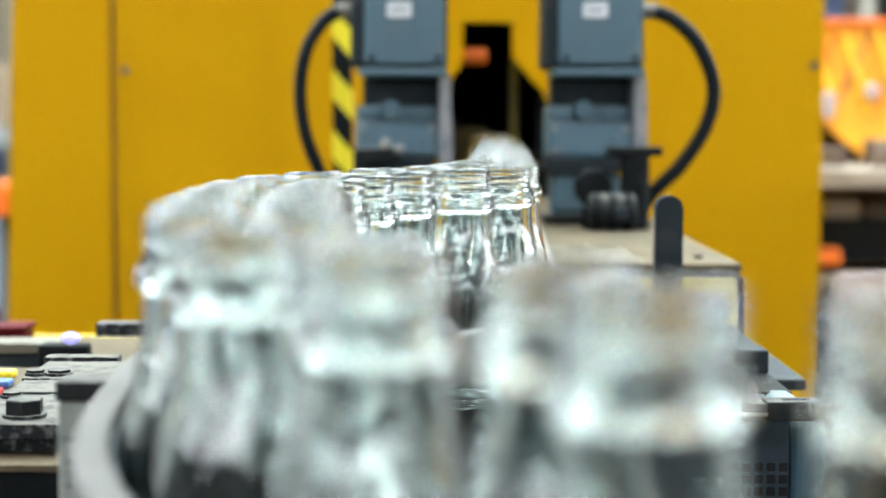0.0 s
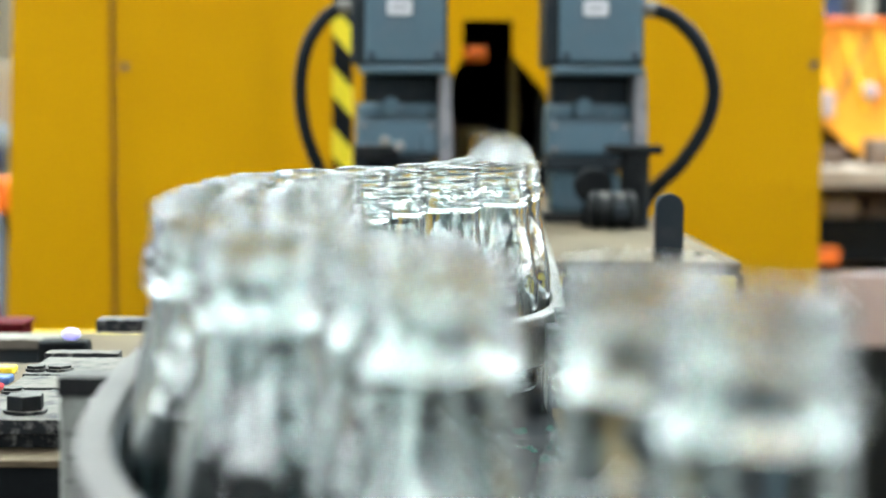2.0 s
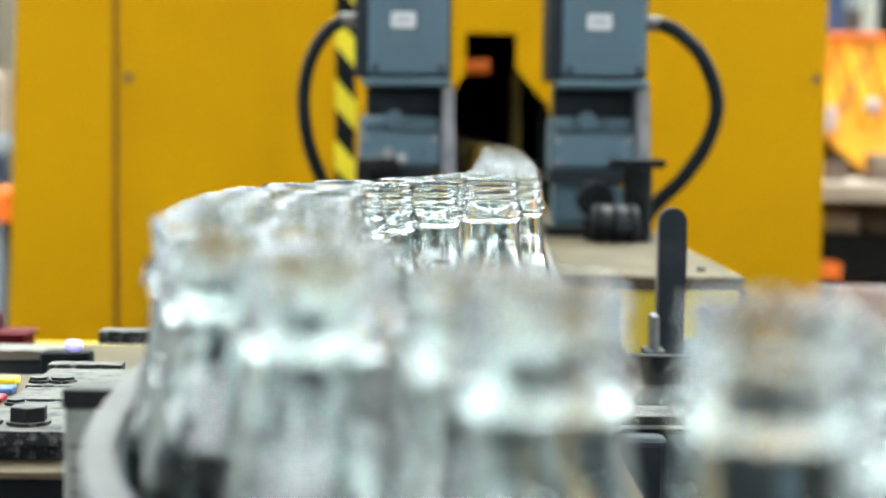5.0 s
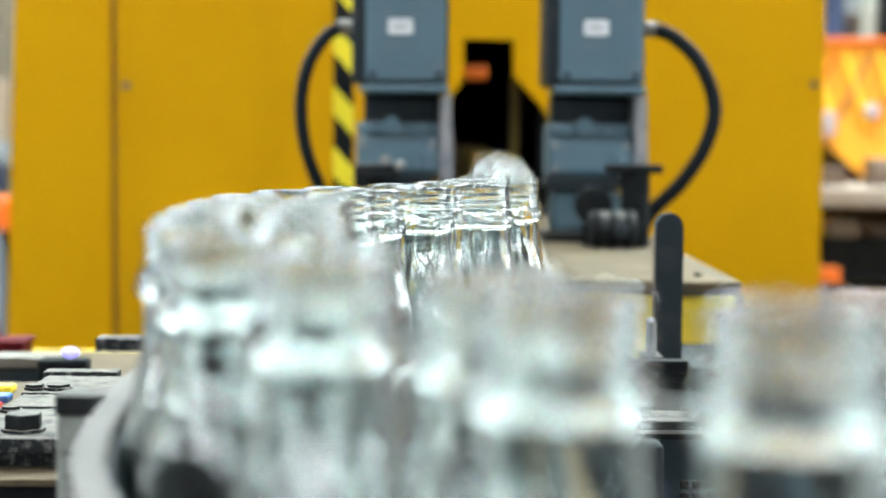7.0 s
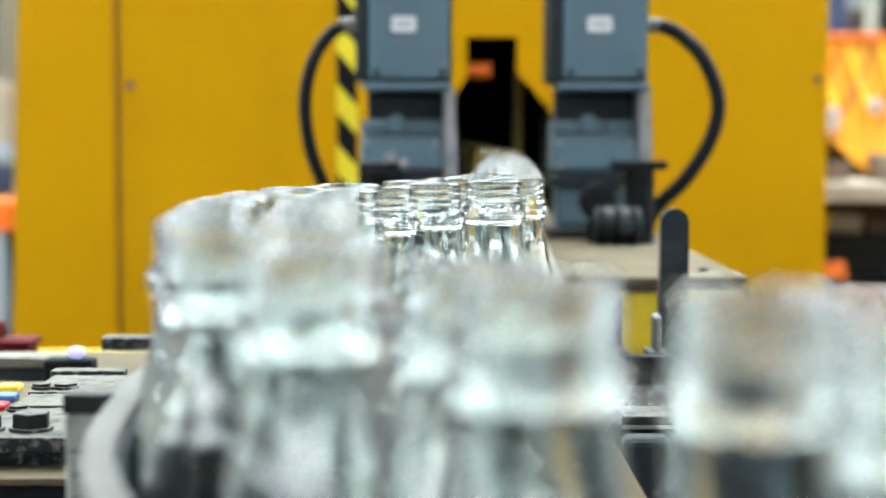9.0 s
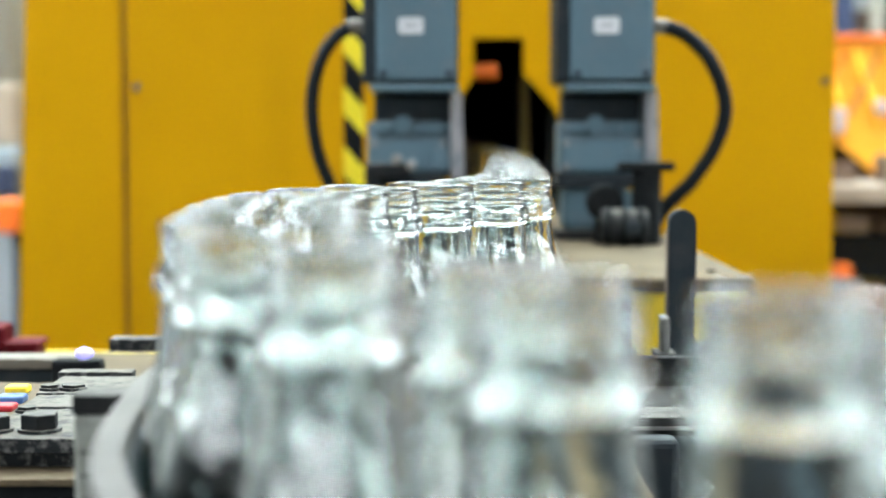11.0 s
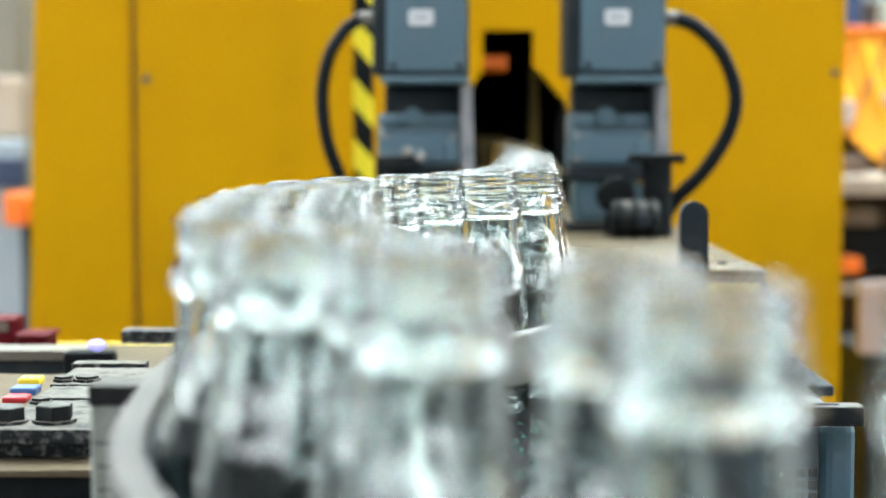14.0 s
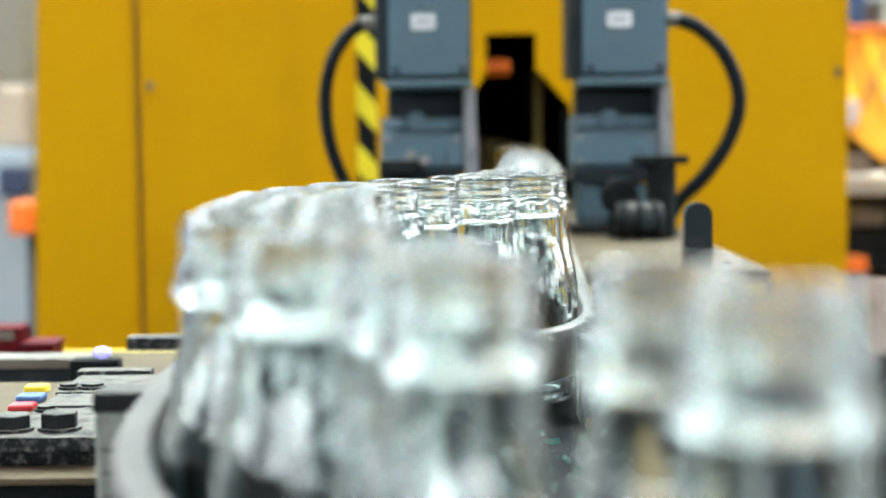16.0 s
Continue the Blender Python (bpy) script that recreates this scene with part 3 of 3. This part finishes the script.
def bottle():
    """A thick-walled bottle: the body below, the threaded neck finish with its collar above."""
    t = thing("glass_bottle", "clear glass wide-mouth bottle, empty, in a zigzag file", "bottle", (0, 0, 0), "bottles on the conveyor")
    outer = [(0, 4.0), (12, 3.2), (22, 1.2), (26, 0), (28.6, 1.6), (29.8, 5), (30, 10), (30, 40), (30, 72), (29.8, 80), (29, 88), (27.7, 96), (26, 104), (24.3, 112), (22.8, 120),
             (21.8, 127), (21.5, 133), (21.4, 140)]
    inner = [(18.7, 139), (18.8, 133), (19.1, 127), (20.1, 120), (21.6, 112), (23.3, 104), (25, 96), (26.3, 88), (27.1, 80), (27.3, 72), (27.3, 40), (27.2, 14), (26, 9), (22, 6.8), (0, 8.5)]
    collar = [(21.4, 140), (21.8, 141.2), (23.2, 141.8), (24.2, 142.8), (24.7, 144.4), (24.6, 146.6), (24, 149.5), (23, 152), (21.9, 153.6), (21, 154.8), (20.6, 156)]
    mouth = [(20.8, 168.1), (21.5, 168.9), (21.8, 169.9), (21.4, 171), (20.5, 171.5), (18.5, 171.5), (17.5, 170.7), (17.2, 168.5), (17.1, 155), (17.8, 146), (18.7, 139)]
    mm = lambda prof: [(r / 1000, z / 1000) for r, z in prof]
    body = lathe(mm(close_rings(inner)), 48, lathe(mm(close_rings(outer)), 48))
    for v in body.verts:
        r = math.hypot(v.co.x, v.co.y)
        if r > 0.015:
            fade = min(1.0, max(0.0, (0.138 - v.co.z) / 0.02))
            w = noise.noise(v.co * 95) * 0.00032 + noise.noise(v.co * 230 + Vector((3, 5, 1))) * 0.00016
            v.co.x *= 1 + fade * w / r
            v.co.y *= 1 + fade * w / r
    part("body", body, GLASS, t, "", True)
    part("collar", lathe(mm(collar), 40), NECK_GLASS, t, "flared glass collar below the thread", True)
    part("thread", screw_thread(0.0206, 0.156, 0.1681, 0.0011, 0.0052), NECK_GLASS, t, "raised glass screw thread", True)
    part("rim", lathe(mm(mouth), 40), NECK_GLASS, t, "rounded glass rim and bore", True)
    return t


def travelled(t):
    """How far the bottles have come along the line at t seconds, in bottles: a steady run, a halt from 7.8 to 10.4 s, and a run again."""
    knots = ((-1, -1.835), (0, 0.04), (0.52, 1), (1.04, 2), (1.57, 3), (2.1, 4), (2.63, 5), (3.16, 6), (3.70, 7), (4.25, 8), (6.36, 12), (6.83, 13), (7.35, 14), (7.45, 14.17), (7.55, 14.3), (7.65, 14.39),
             (7.8, 14.45), (10.35, 14.45), (10.5, 14.56), (10.65, 14.76), (11.315, 16), (11.86, 17), (12.40, 18), (12.93, 19), (13.45, 20), (13.99, 21), (14.53, 22), (15.04, 23), (15.56, 24), (16.07, 25), (17, 26.7))
    for (a, u), (b, v) in zip(knots, knots[1:]):
        if a <= t <= b:
            return (u + (v - u) * (t - a) / (b - a)) * 2


first_bottle = bottle()
U_ZERO = float(np.interp(line_at_x(0.028), LENGTH, COUNT))          # a bottle of the far file passes here at the start
BOTTLES = []
for k in range(-56, 400):
    if U_ZERO + k > COUNT[-1] - 51:
        break
    b = copy_thing(first_bottle, pose(0, 0, 0)) if BOTTLES else first_bottle
    BOTTLES.append((b, U_ZERO + k, 1 if k % 2 else -1))


def motions():
    rng = random.Random(4)
    for b, u, side in BOTTLES:
        turn = rng.uniform(0, 360)
        jitter = rng.uniform(-0.0015, 0.0015)
        rows = []
        for i in range(0, 161):
            t = i * 0.1
            s = place(u + travelled(t))
            p = on_line(s, side * lane(s) / 2 + jitter)
            rows.append((t, pose(p.x, p.y, DECK, 0, 0, turn)))
        walk(b, rows)


S_A, S_B = line_at_x(0.24), LENGTH[-1] - 3.6
gl = thing("guide_rail", "curved grey plastic guide rail with dark face", "guide rail", (0, 0, 0), "guide rails")
part("wear_strip", guide(0.003, 0.0175, 1.012, 1.030, S_A, S_B), GREY_PLASTIC, gl)
part("backing", guide(0.0, 0.0027, 0.975, 1.024, S_A, S_B), DARK_PLASTIC, gl, "dark plastic rubbing face")

part("wear_strip", guide(0.0, -0.012, 0.975, 1.012, line_at_x(-0.02), S_B), STEEL, tagged(thing("guide_rail", "curved bare steel inner guide rail", "guide rail", (0, 0, 0), "guide rails")))
for s in np.linspace(S_A + 0.1, S_B - 0.1, 9):
    e = lane(s) / 2 + BODY + BODY_GAP
    a, b = on_line(s, e + 0.0205), on_line(s, e + 0.045)
    t = thing("rail_bracket", "dark steel bracket holding the guide rail", "bracket", (0, 0, 0), "rail brackets")
    part("arm", rod((a.x, a.y, 1.001), (b.x, b.y, 1.001), 0.006, 10), BLACK_CLEAN, t)
    part("stem", rod((b.x, b.y, DECK - 0.006), (b.x, b.y, 1.009), 0.007, 10), BLACK_CLEAN, t)


# ---- right side of the conveyor ----
def stop_post():
    t = thing("stop_post", "dark grey flat bar post with rounded top", "post", (0.220, 1.597, -0.006))
    pts = [(-0.0132, 0.94), (0.0132, 0.94)] + [(0.0132 * math.cos(a), 1.077 + 0.0132 * math.sin(a)) for a in np.linspace(0, math.pi, 12)]
    part("bar", prism(pts, 0, 0.014), GREY_SIDE, t)
    part("worn_edge", box(-0.0146, -0.0133, 0.001, 0.013, 0.95, 1.07), BROWN, t, "rusty brown worn edge")
    part("base", box(-0.03, 0.03, -0.02, 0.03, 0.925, 0.9395, 0.002), BLACK_STEEL, t)


stop_post()


def support_block(x0, x1, y, z0, z1, name, label, mat):
    t = thing(name, label, "bracket", (0, 0, 0))
    part("body", box(x0, x1, y, y + 0.03, z0, z1, 0.002), mat, t)
    part("foot", box(x0 - 0.006, x1 + 0.006, y - 0.006, y + 0.036, z0 - 0.006, z0 - 0.0003, 0.001), BLACK_STEEL, t)


support_block(0.146, 0.163, 1.53, 0.957, 1.008, "square_block", "dark grey square steel block standing on the frame", GREY_SIDE)
support_block(0.193, 0.200, 1.53, 0.957, 0.989, "steel_pin", "short bright steel pin on the frame", STEEL)


def bolt(x, y, z, across, h, turn, washer=1.3):
    t = thing("hex_bolt", "dark hexagon bolt with washer, dusty top", "bolt", (x, y, z), "hexagon bolts")
    part("washer", rod((0, 0, 0), (0, 0, 0.002), across * washer / 2, 24), GRIME, t)
    part("head", hexagon(0, 0, 0.0021, across, h, turn), BLACK_STEEL, t)


def right_frame():
    t = thing("conveyor_side_frame", "blue-grey side frame with clamp plates and perforated panel", "conveyor frame", (0, 0, 0))
    part("clamp_plate", box(0.224, 0.27, 1.13, 1.15, 0.9535, 0.967, 0.0012), BLACK_STEEL, t)
    # black patch on the plate for the shade in the slot
    part("slot", box(0.236, 0.254, 1.137, 1.144, 0.9671, 0.9676, 0.0), BLACK, t)
    part("top_plate", box(0.12, 0.222, 1.12, 1.165, 0.9605, 0.9675, 0.001), BLACK_STEEL, t)
    part("lower_plate", box(0.12, 0.222, 1.128, 1.2, 0.9535, 0.9603, 0.001), BLACK_CLEAN, t)
    part("edge_strip", box(0.12, 0.222, 1.1165, 1.1195, 0.9595, 0.9615), STEEL, t)
    part("back_rail", box(0.12, 0.204, 1.355, 1.37, 0.944, 0.976, 0.001), BLACK_CLEAN, t)
    part("riser", box(0.206, 0.267, 1.345, 1.375, 0.953, 0.972, 0.002), GREY_SIDE, t)
    part("side_panel", box(0.245, 0.27, 1.15, 1.27, 0.62, 0.9533, 0.008, 3), GREY_BLUE, t)
    part("end_beam", box(0.12, 0.267, 1.255, 1.38, 0.93, 0.9528), BLACK_CLEAN, t)
    part("under_nut", rod((0.198, 1.14, 0.943), (0.198, 1.14, 0.9532), 0.008, 6), BLACK_CLEAN, t)
    part("vent_panel", box(0.155, 0.2445, 1.152, 1.25, 0.62, 0.9533, 0.002), VENT, t, "blue-grey perforated vent panel, its shade in the colour")
    # raised black squares stand for the shade inside the holes
    for i in range(9):
        for j in range(5):
            x, z = 0.172 + i * 0.0085, 0.918 - j * 0.0085
            part("vent_hole", box(x - 0.003, x + 0.003, 1.1503, 1.1516, z - 0.003, z + 0.003, 0.0005, 1), BLACK, t)
    part("leg", box(0.16, 0.24, 1.17, 1.25, FLOOR, 0.6195), GREY_BLUE, t)
    part("cross_rail", box(0.219, 0.31, 1.4, 1.765, 0.93, 0.9395, 0.002), GREY_SIDE, t)
    part("bracket", box(0.118, 0.15, 1.09, 1.115, 0.88, 0.958, 0.006, 3), GREY_SIDE, t)


right_frame()
bolt(0.195, 1.143, 0.9676, 0.0215, 0.009, 0.2)


def inner_clamp():
    t = thing("rail_clamp", "grey steel clamp plate with block beside the bottles", "clamp", (0, 0, 0))
    part("plate", box(0.08, 0.118, 1.235, 1.29, 0.9985, 1.0035, 0.0008), STEEL, t)
    part("block", box(0.088, 0.112, 1.245, 1.275, 1.0037, 1.013, 0.001), GREY_SIDE, t)
    part("upright", box(0.1, 0.116, 1.31, 1.34, 0.944, 1.03, 0.0015), GREY_SIDE, t)
    part("clamp_body", box(0.079, 0.117, 1.2, 1.2345, 0.944, 1.006, 0.002), GREY_SIDE, t)
    part("bolt", hexagon(0.098, 1.217, 1.0062, 0.018, 0.007, 0.3), BLACK_STEEL, t)
    part("side_lug", box(0.1175, 0.132, 1.205, 1.23, 0.965, 1.0, 0.003), GREY_SIDE, t)
    part("bracket", box(0.084, 0.108, 1.25, 1.262, 0.944, 0.9983, 0.004), GREY_SIDE, t)


inner_clamp()


# ---- left side: table, clamp plates and small things ----
def left_table():
    t = thing("side_table", "dusty beige work surface with yellow edge", "table", (0, 0, -0.0125))
    part("top", box(-0.75, -0.205, 1.42, 2.03, 0.893, 0.905, 0.002), DUSTY, t)
    part("edge", box(-0.75, -0.205, 2.0305, 2.05, 0.86, 0.904, 0.003), YELLOW_BOX, t, "yellow painted edge")
    part("apron", box(-0.74, -0.21, 1.44, 2.02, 0.8, 0.8925), YELLOW_BOX, t)
    for x in (-0.72, -0.24):
        for y in (1.47, 1.98):
            part("leg", box(x - 0.02, x + 0.02, y - 0.02, y + 0.02, -0.0175, 0.7995), GREY_BLUE, t)


left_table()


def clamp_plates():
    t = thing("clamp_plate_stack", "stepped stack of dusty black steel clamp plates", "clamp plates", (0, 0, 0))
    part("front_plate", worn(-0.52, -0.2335, 1.045, 1.128, 0.9575, 0.967), GRIME, t)
    part("lower_plate", worn(-0.52, -0.236, 1.056, 1.14, 0.947, 0.9572), GRIME, t)
    for k, (xl, xr, y0, y1, z) in enumerate(((-0.3, -0.227, 1.13, 1.162, 0.9665), (-0.301, -0.224, 1.168, 1.22, 0.967), (-0.304, -0.216, 1.226, 1.31, 0.9675), (-0.308, -0.25, 1.312, 1.33, 0.9705))):
        part("step_plate", worn(xl, xr, y0, y1, 0.947, z), GRIME, t)
    part("base_slab", worn(-0.55, -0.205, 1.018, 1.415, 0.942, 0.9468), DUSTY, t, "light dusty base slab")
    part("base_beam", box(-0.55, -0.2055, 1.022, 1.41, 0.8, 0.9418), BLACK_CLEAN, t)
    for x in (-0.5, -0.25):
        part("leg", box(x - 0.03, x + 0.03, 1.1, 1.16, FLOOR, 0.7995), GREY_BLUE, t)


clamp_plates()
bolt(-0.264, 1.072, 0.9671, 0.0215, 0.0095, 0.1)
bolt(-0.2945, 1.07, 0.9671, 0.0215, 0.0085, 0.4)
bolt(-0.297, 1.24, 0.9676, 0.012, 0.002, 0.0)
bolt(-0.28, 1.242, 0.9676, 0.016, 0.002, 0.3)
bolt(-0.291, 1.147, 0.9666, 0.012, 0.002, 0.2)
bolt(-0.322, 1.076, 0.9671, 0.0215, 0.0085, 0.7)


def small(name, label, cat, x0, x1, y0, y1, z0, z1, mat, bevel=0.002):
    o = link(name, box(x0, x1, y0, y1, z0, z1, bevel), mat)
    return tagged(o, label, cat)


small("wooden_wedge", "small brown wooden wedge on dusty table", "wedge", -0.355, -0.335, 1.48, 1.5, 0.893, 0.9125, BROWN)
small("red_block", "small red plastic block on the dusty slab", "block", -0.35, -0.331, 1.262, 1.282, 0.9468, 0.952, RED_BRIGHT)
small("blue_block", "small blue plastic block on the dusty slab", "block", -0.354, -0.333, 1.3, 1.32, 0.9468, 0.953, BLUE)
small("yellow_block", "small yellow plastic block on the dusty slab", "block", -0.36, -0.342, 1.35, 1.367, 0.9468, 0.953, YELLOW_BOX)


def left_tools():
    t = thing("switch_box", "cream switch box with dark front and lit indicator", "switch box", (0, 0, -0.0125))
    part("body", box(-0.5, -0.342, 1.6, 1.636, 0.9055, 0.945, 0.003), GREY_SIDE, t)
    part("lid", worn(-0.505, -0.36, 1.595, 1.64, 0.9453, 0.955), CREAM, t)
    part("lamp_base", box(-0.375, -0.328, 1.57, 1.5945, 0.9055, 0.957, 0.004), BLACK_CLEAN, t)
    lens = bmesh.new()
    bmesh.ops.create_uvsphere(lens, u_segments=20, v_segments=12, radius=1.0, matrix=Matrix.Translation((-0.342, 1.566, 0.964)) @ Matrix.Diagonal((0.0083, 0.0065, 0.0054, 1)))
    part("indicator", lens, LED, t, "lit bluish white indicator lens", True)
    u = thing("red_tray", "small red plastic parts tray", "tray", (0, 0, -0.0125))
    part("tray", box(-0.517, -0.482, 1.95, 2.0, 0.9055, 0.921, 0.002), RED, u)
    part("lip", box(-0.52, -0.479, 1.945, 2.005, 0.9212, 0.926, 0.001), RED, u)
    v = thing("red_crate", "dark red plastic crate with pale label", "crate", (0, 0, -0.0125))
    part("crate", box(-0.565, -0.523, 1.96, 2.01, 0.9055, 0.943, 0.003), RED, v)
    part("sticker", box(-0.558, -0.53, 1.9585, 1.9597, 0.928, 0.939), CREAM, v)
    w = thing("steel_bar", "speckled dark steel bar on supports", "bar", (0, 0, -0.0125))
    part("bar", worn(-0.334, -0.262, 1.64, 1.665, 0.956, 0.9685), GRIME, w)
    part("support", box(-0.281, -0.277, 1.645, 1.66, 0.9055, 0.9558), GREY_SIDE, w)
    part("support", box(-0.275, -0.265, 1.645, 1.66, 0.9055, 0.9558), GREY_SIDE, w)
    x = thing("rail_support", "grey support bracket behind the guide rail", "bracket", (0, 0, 0))
    part("head", worn(-0.192, -0.162, 0.845, 0.87, 1.016, 1.026), BLACK_STEEL, x)
    part("upright", box(-0.192, -0.163, 0.846, 0.878, DECK - 0.006, 1.0158, 0.003), GREY_GREEN, x, "pale grey-green painted upright")
    for z in (0.972, 0.984, 0.996):
        part("scale_line", box(-0.188, -0.17, 0.8452, 0.8458, z, z + 0.001), GREY_SIDE, x)
    y = thing("hand_clamp", "round cream plastic hand clamp", "clamp", (-0.135, 0.56, 0))
    part("knob", rod((0, 0, 0.99), (0, 0, 1.012), 0.012, 20, bevel=0.003), CREAM, y, "", True)
    part("spindle", rod((0, 0, DECK - 0.006), (0, 0, 0.9899), 0.004, 10), STEEL, y)


left_tools()


# ---- distance ----
def far_hall():
    t = thing("orange_hopper", "bright orange sheet-metal hopper with sloping lower edge", "hopper", (0, 6, FLOOR))
    part("sheet", prism([(1.25, 1.245), (1.36, 1.16), (1.6, 0.955), (1.9, 0.86), (2.6, 0.86), (2.6, 1.505), (1.25, 1.505)], 0.0, 0.02), FENCE, t)
    # brown sheet added behind to stand for the shade under the sloping edge
    part("shade_sheet", box(1.25, 2.6, 0.4, 0.42, 0.9, 1.49), BROWN, t, "brown sheet for the shade below the hopper")
    part("tie", box(1.25, 2.6, 0.0205, 0.3995, 1.45, 1.49), BROWN, t)
    part("flange", box(1.25, 2.6, -0.03, 0.03, 1.5055, 1.525, 0.003), ORANGE, t)
    for i in range(9):
        x = 1.3 + i * 0.12
        part("brace", rod((x, -0.012, 1.49), (x + 0.1, -0.012, 1.22 - 0.02 * i), 0.009, 8), AMBER, t)
        part("brace", rod((x + 0.1, -0.012, 1.47), (x - 0.01, -0.012, 1.26 - 0.02 * i), 0.006, 8), BROWN if i % 3 == 1 else ORANGE, t)
    part("sight_glass", rod((1.372, -0.03, 1.24), (1.372, -0.001, 1.24), 0.03, 20, bevel=0.004), PINK, t, "pale round sight glass", True)
    part("sight_glass", rod((1.372, -0.03, 1.2), (1.372, -0.001, 1.2), 0.026, 20, bevel=0.004), PINK, t, "", True)
    part("sight_glass", rod((1.525, -0.03, 1.27), (1.525, -0.001, 1.27), 0.028, 20, bevel=0.004), PINK, t, "", True)
    for x in (1.65, 2.5):
        part("leg", box(x - 0.04, x + 0.04, 0.021, 0.1, 0, 1.4), BROWN, t)
    g = thing("roof_stanchion", "dark steel stanchions with a pale pipe", "stanchion", (0, 7.4, FLOOR))
    part("column", box(1.68, 1.76, 0, 0.08, 0, 2.6, 0.004), NAVY, g)
    part("pipe", rod((1.86, 0, 0), (1.86, 0, 2.6), 0.035, 14), CREAM, g, "", True)
    part("column", box(1.93, 2.2, 0.02, 0.12, 0, 2.6, 0.004), BLACK_CLEAN, g)
    part("tie_beam", box(1.55, 2.2, 0.121, 0.2, 1.62, 1.72, 0.004), BROWN, g)
    u = thing("storage_rack", "rusty brown steel rack with pale boxes", "rack", (0, 5.2, FLOOR))
    for x in (1.1, 2.1):
        for y in (0, 0.5):
            part("upright", box(x, x + 0.06, y, y + 0.06, 0, 1.02), BROWN, u)
    for z in (0.3, 0.66):
        part("shelf", box(1.1, 2.16, 0.0, 0.56, z + 0.0005, z + 0.03), BROWN, u)
    part("top_beam", box(1.1, 2.16, -0.01, 0.56, 0.965, 1.02, 0.003), RACK_TOP, u, "dusty pale brown top beam")
    part("back_sheet", box(1.1, 2.16, 0.565, 0.575, 0.3, 1.0), BROWN, u)
    for i in range(7):
        part("beam", box(1.08 + i * 0.15, 1.15 + i * 0.15, 0.2, 0.3, 1.0205, 1.05 + 0.03 * (i % 3), 0.004), BROWN, u)
    for x0, x1, y0, z0, z1, mat, label in ((1.165, 1.25, 5.22, 0.661, 0.742, ORANGE, "small orange plastic box on the rusty rack"),
                                          (1.2, 1.5, 5.31, 0.661, 0.832, BLACK_CLEAN, "black plastic box on the rusty rack"),
                                          (1.225, 1.33, 5.33, 0.8325, 0.89, RACK_TOP, "pale cardboard box on a black box"),
                                          (1.36, 1.46, 5.36, 0.8325, 0.875, BROWN, "brown cardboard box on a black box"),
                                          (1.53, 1.7, 5.25, 0.661, 0.86, BROWN, "brown cardboard box on the rusty rack"),
                                          (1.74, 1.98, 5.25, 0.661, 0.8, CREAM, "cream cardboard box on the rusty rack"),
                                          (1.2, 1.42, 5.25, 0.301, 0.5, GREY_SIDE, "grey plastic box on the rusty rack"),
                                          (1.5, 1.8, 5.25, 0.301, 0.46, BROWN, "brown cardboard box on the rusty rack")):
        tagged(link("carton", box(x0, x1, y0, 5.5, z0 + 0.03 if z0 < 0.7 else z0 + 0.0005, z1, 0.006), mat), label, "box", "boxes on rack")
    v = thing("pink_board", "pale pink board on a dark steel stand", "board", (0, 3.9, FLOOR))
    part("panel", box(0.93, 1.4, 0.0, 0.03, 0.65, 0.82, 0.004), PINK, v)
    part("stand", box(0.95, 1.38, 0.004, 0.4, 0.0, 0.6495, 0.004), BLACK_CLEAN, v)
    w = thing("pale_machine", "pale grey machine with pipes far behind", "machine", (-1.75, 6.0, FLOOR))
    part("body", box(-0.45, 0.215, 0.0, 0.8, 0, 1.13, 0.02), BLUE_WHITE, w, "bluish white machine body")
    part("hood", box(-0.5, 0.19, 0.1, 0.8, 1.1305, 1.36, 0.02), RACK_TOP, w)
    part("chimney", box(-0.5, 0.16, 0.2, 0.8, 1.3605, 2.2, 0.02), CREAM, w)
    part("pipe", rod((0.245, 0.1, 0.0), (0.245, 0.1, 2.3), 0.014, 16), TEAL, w, "thin teal pipe", True)
    part("panel", box(0.12, 0.225, -0.08, -0.001, 0.965, 1.065, 0.004), NAVY, w, "navy control panel")
    x = thing("orange_bin", "orange plastic bin on a stand", "bin", (-1.41, 5.4, FLOOR))
    part("bin", box(-0.05, 0.03, 0, 0.2, 0.86, 0.965, 0.01), ORANGE, x)
    part("stand", rod((0, 0.1, 0), (0, 0.1, 0.8595), 0.018, 12), GREY_SIDE, x, "", True)


far_hall()


motions()
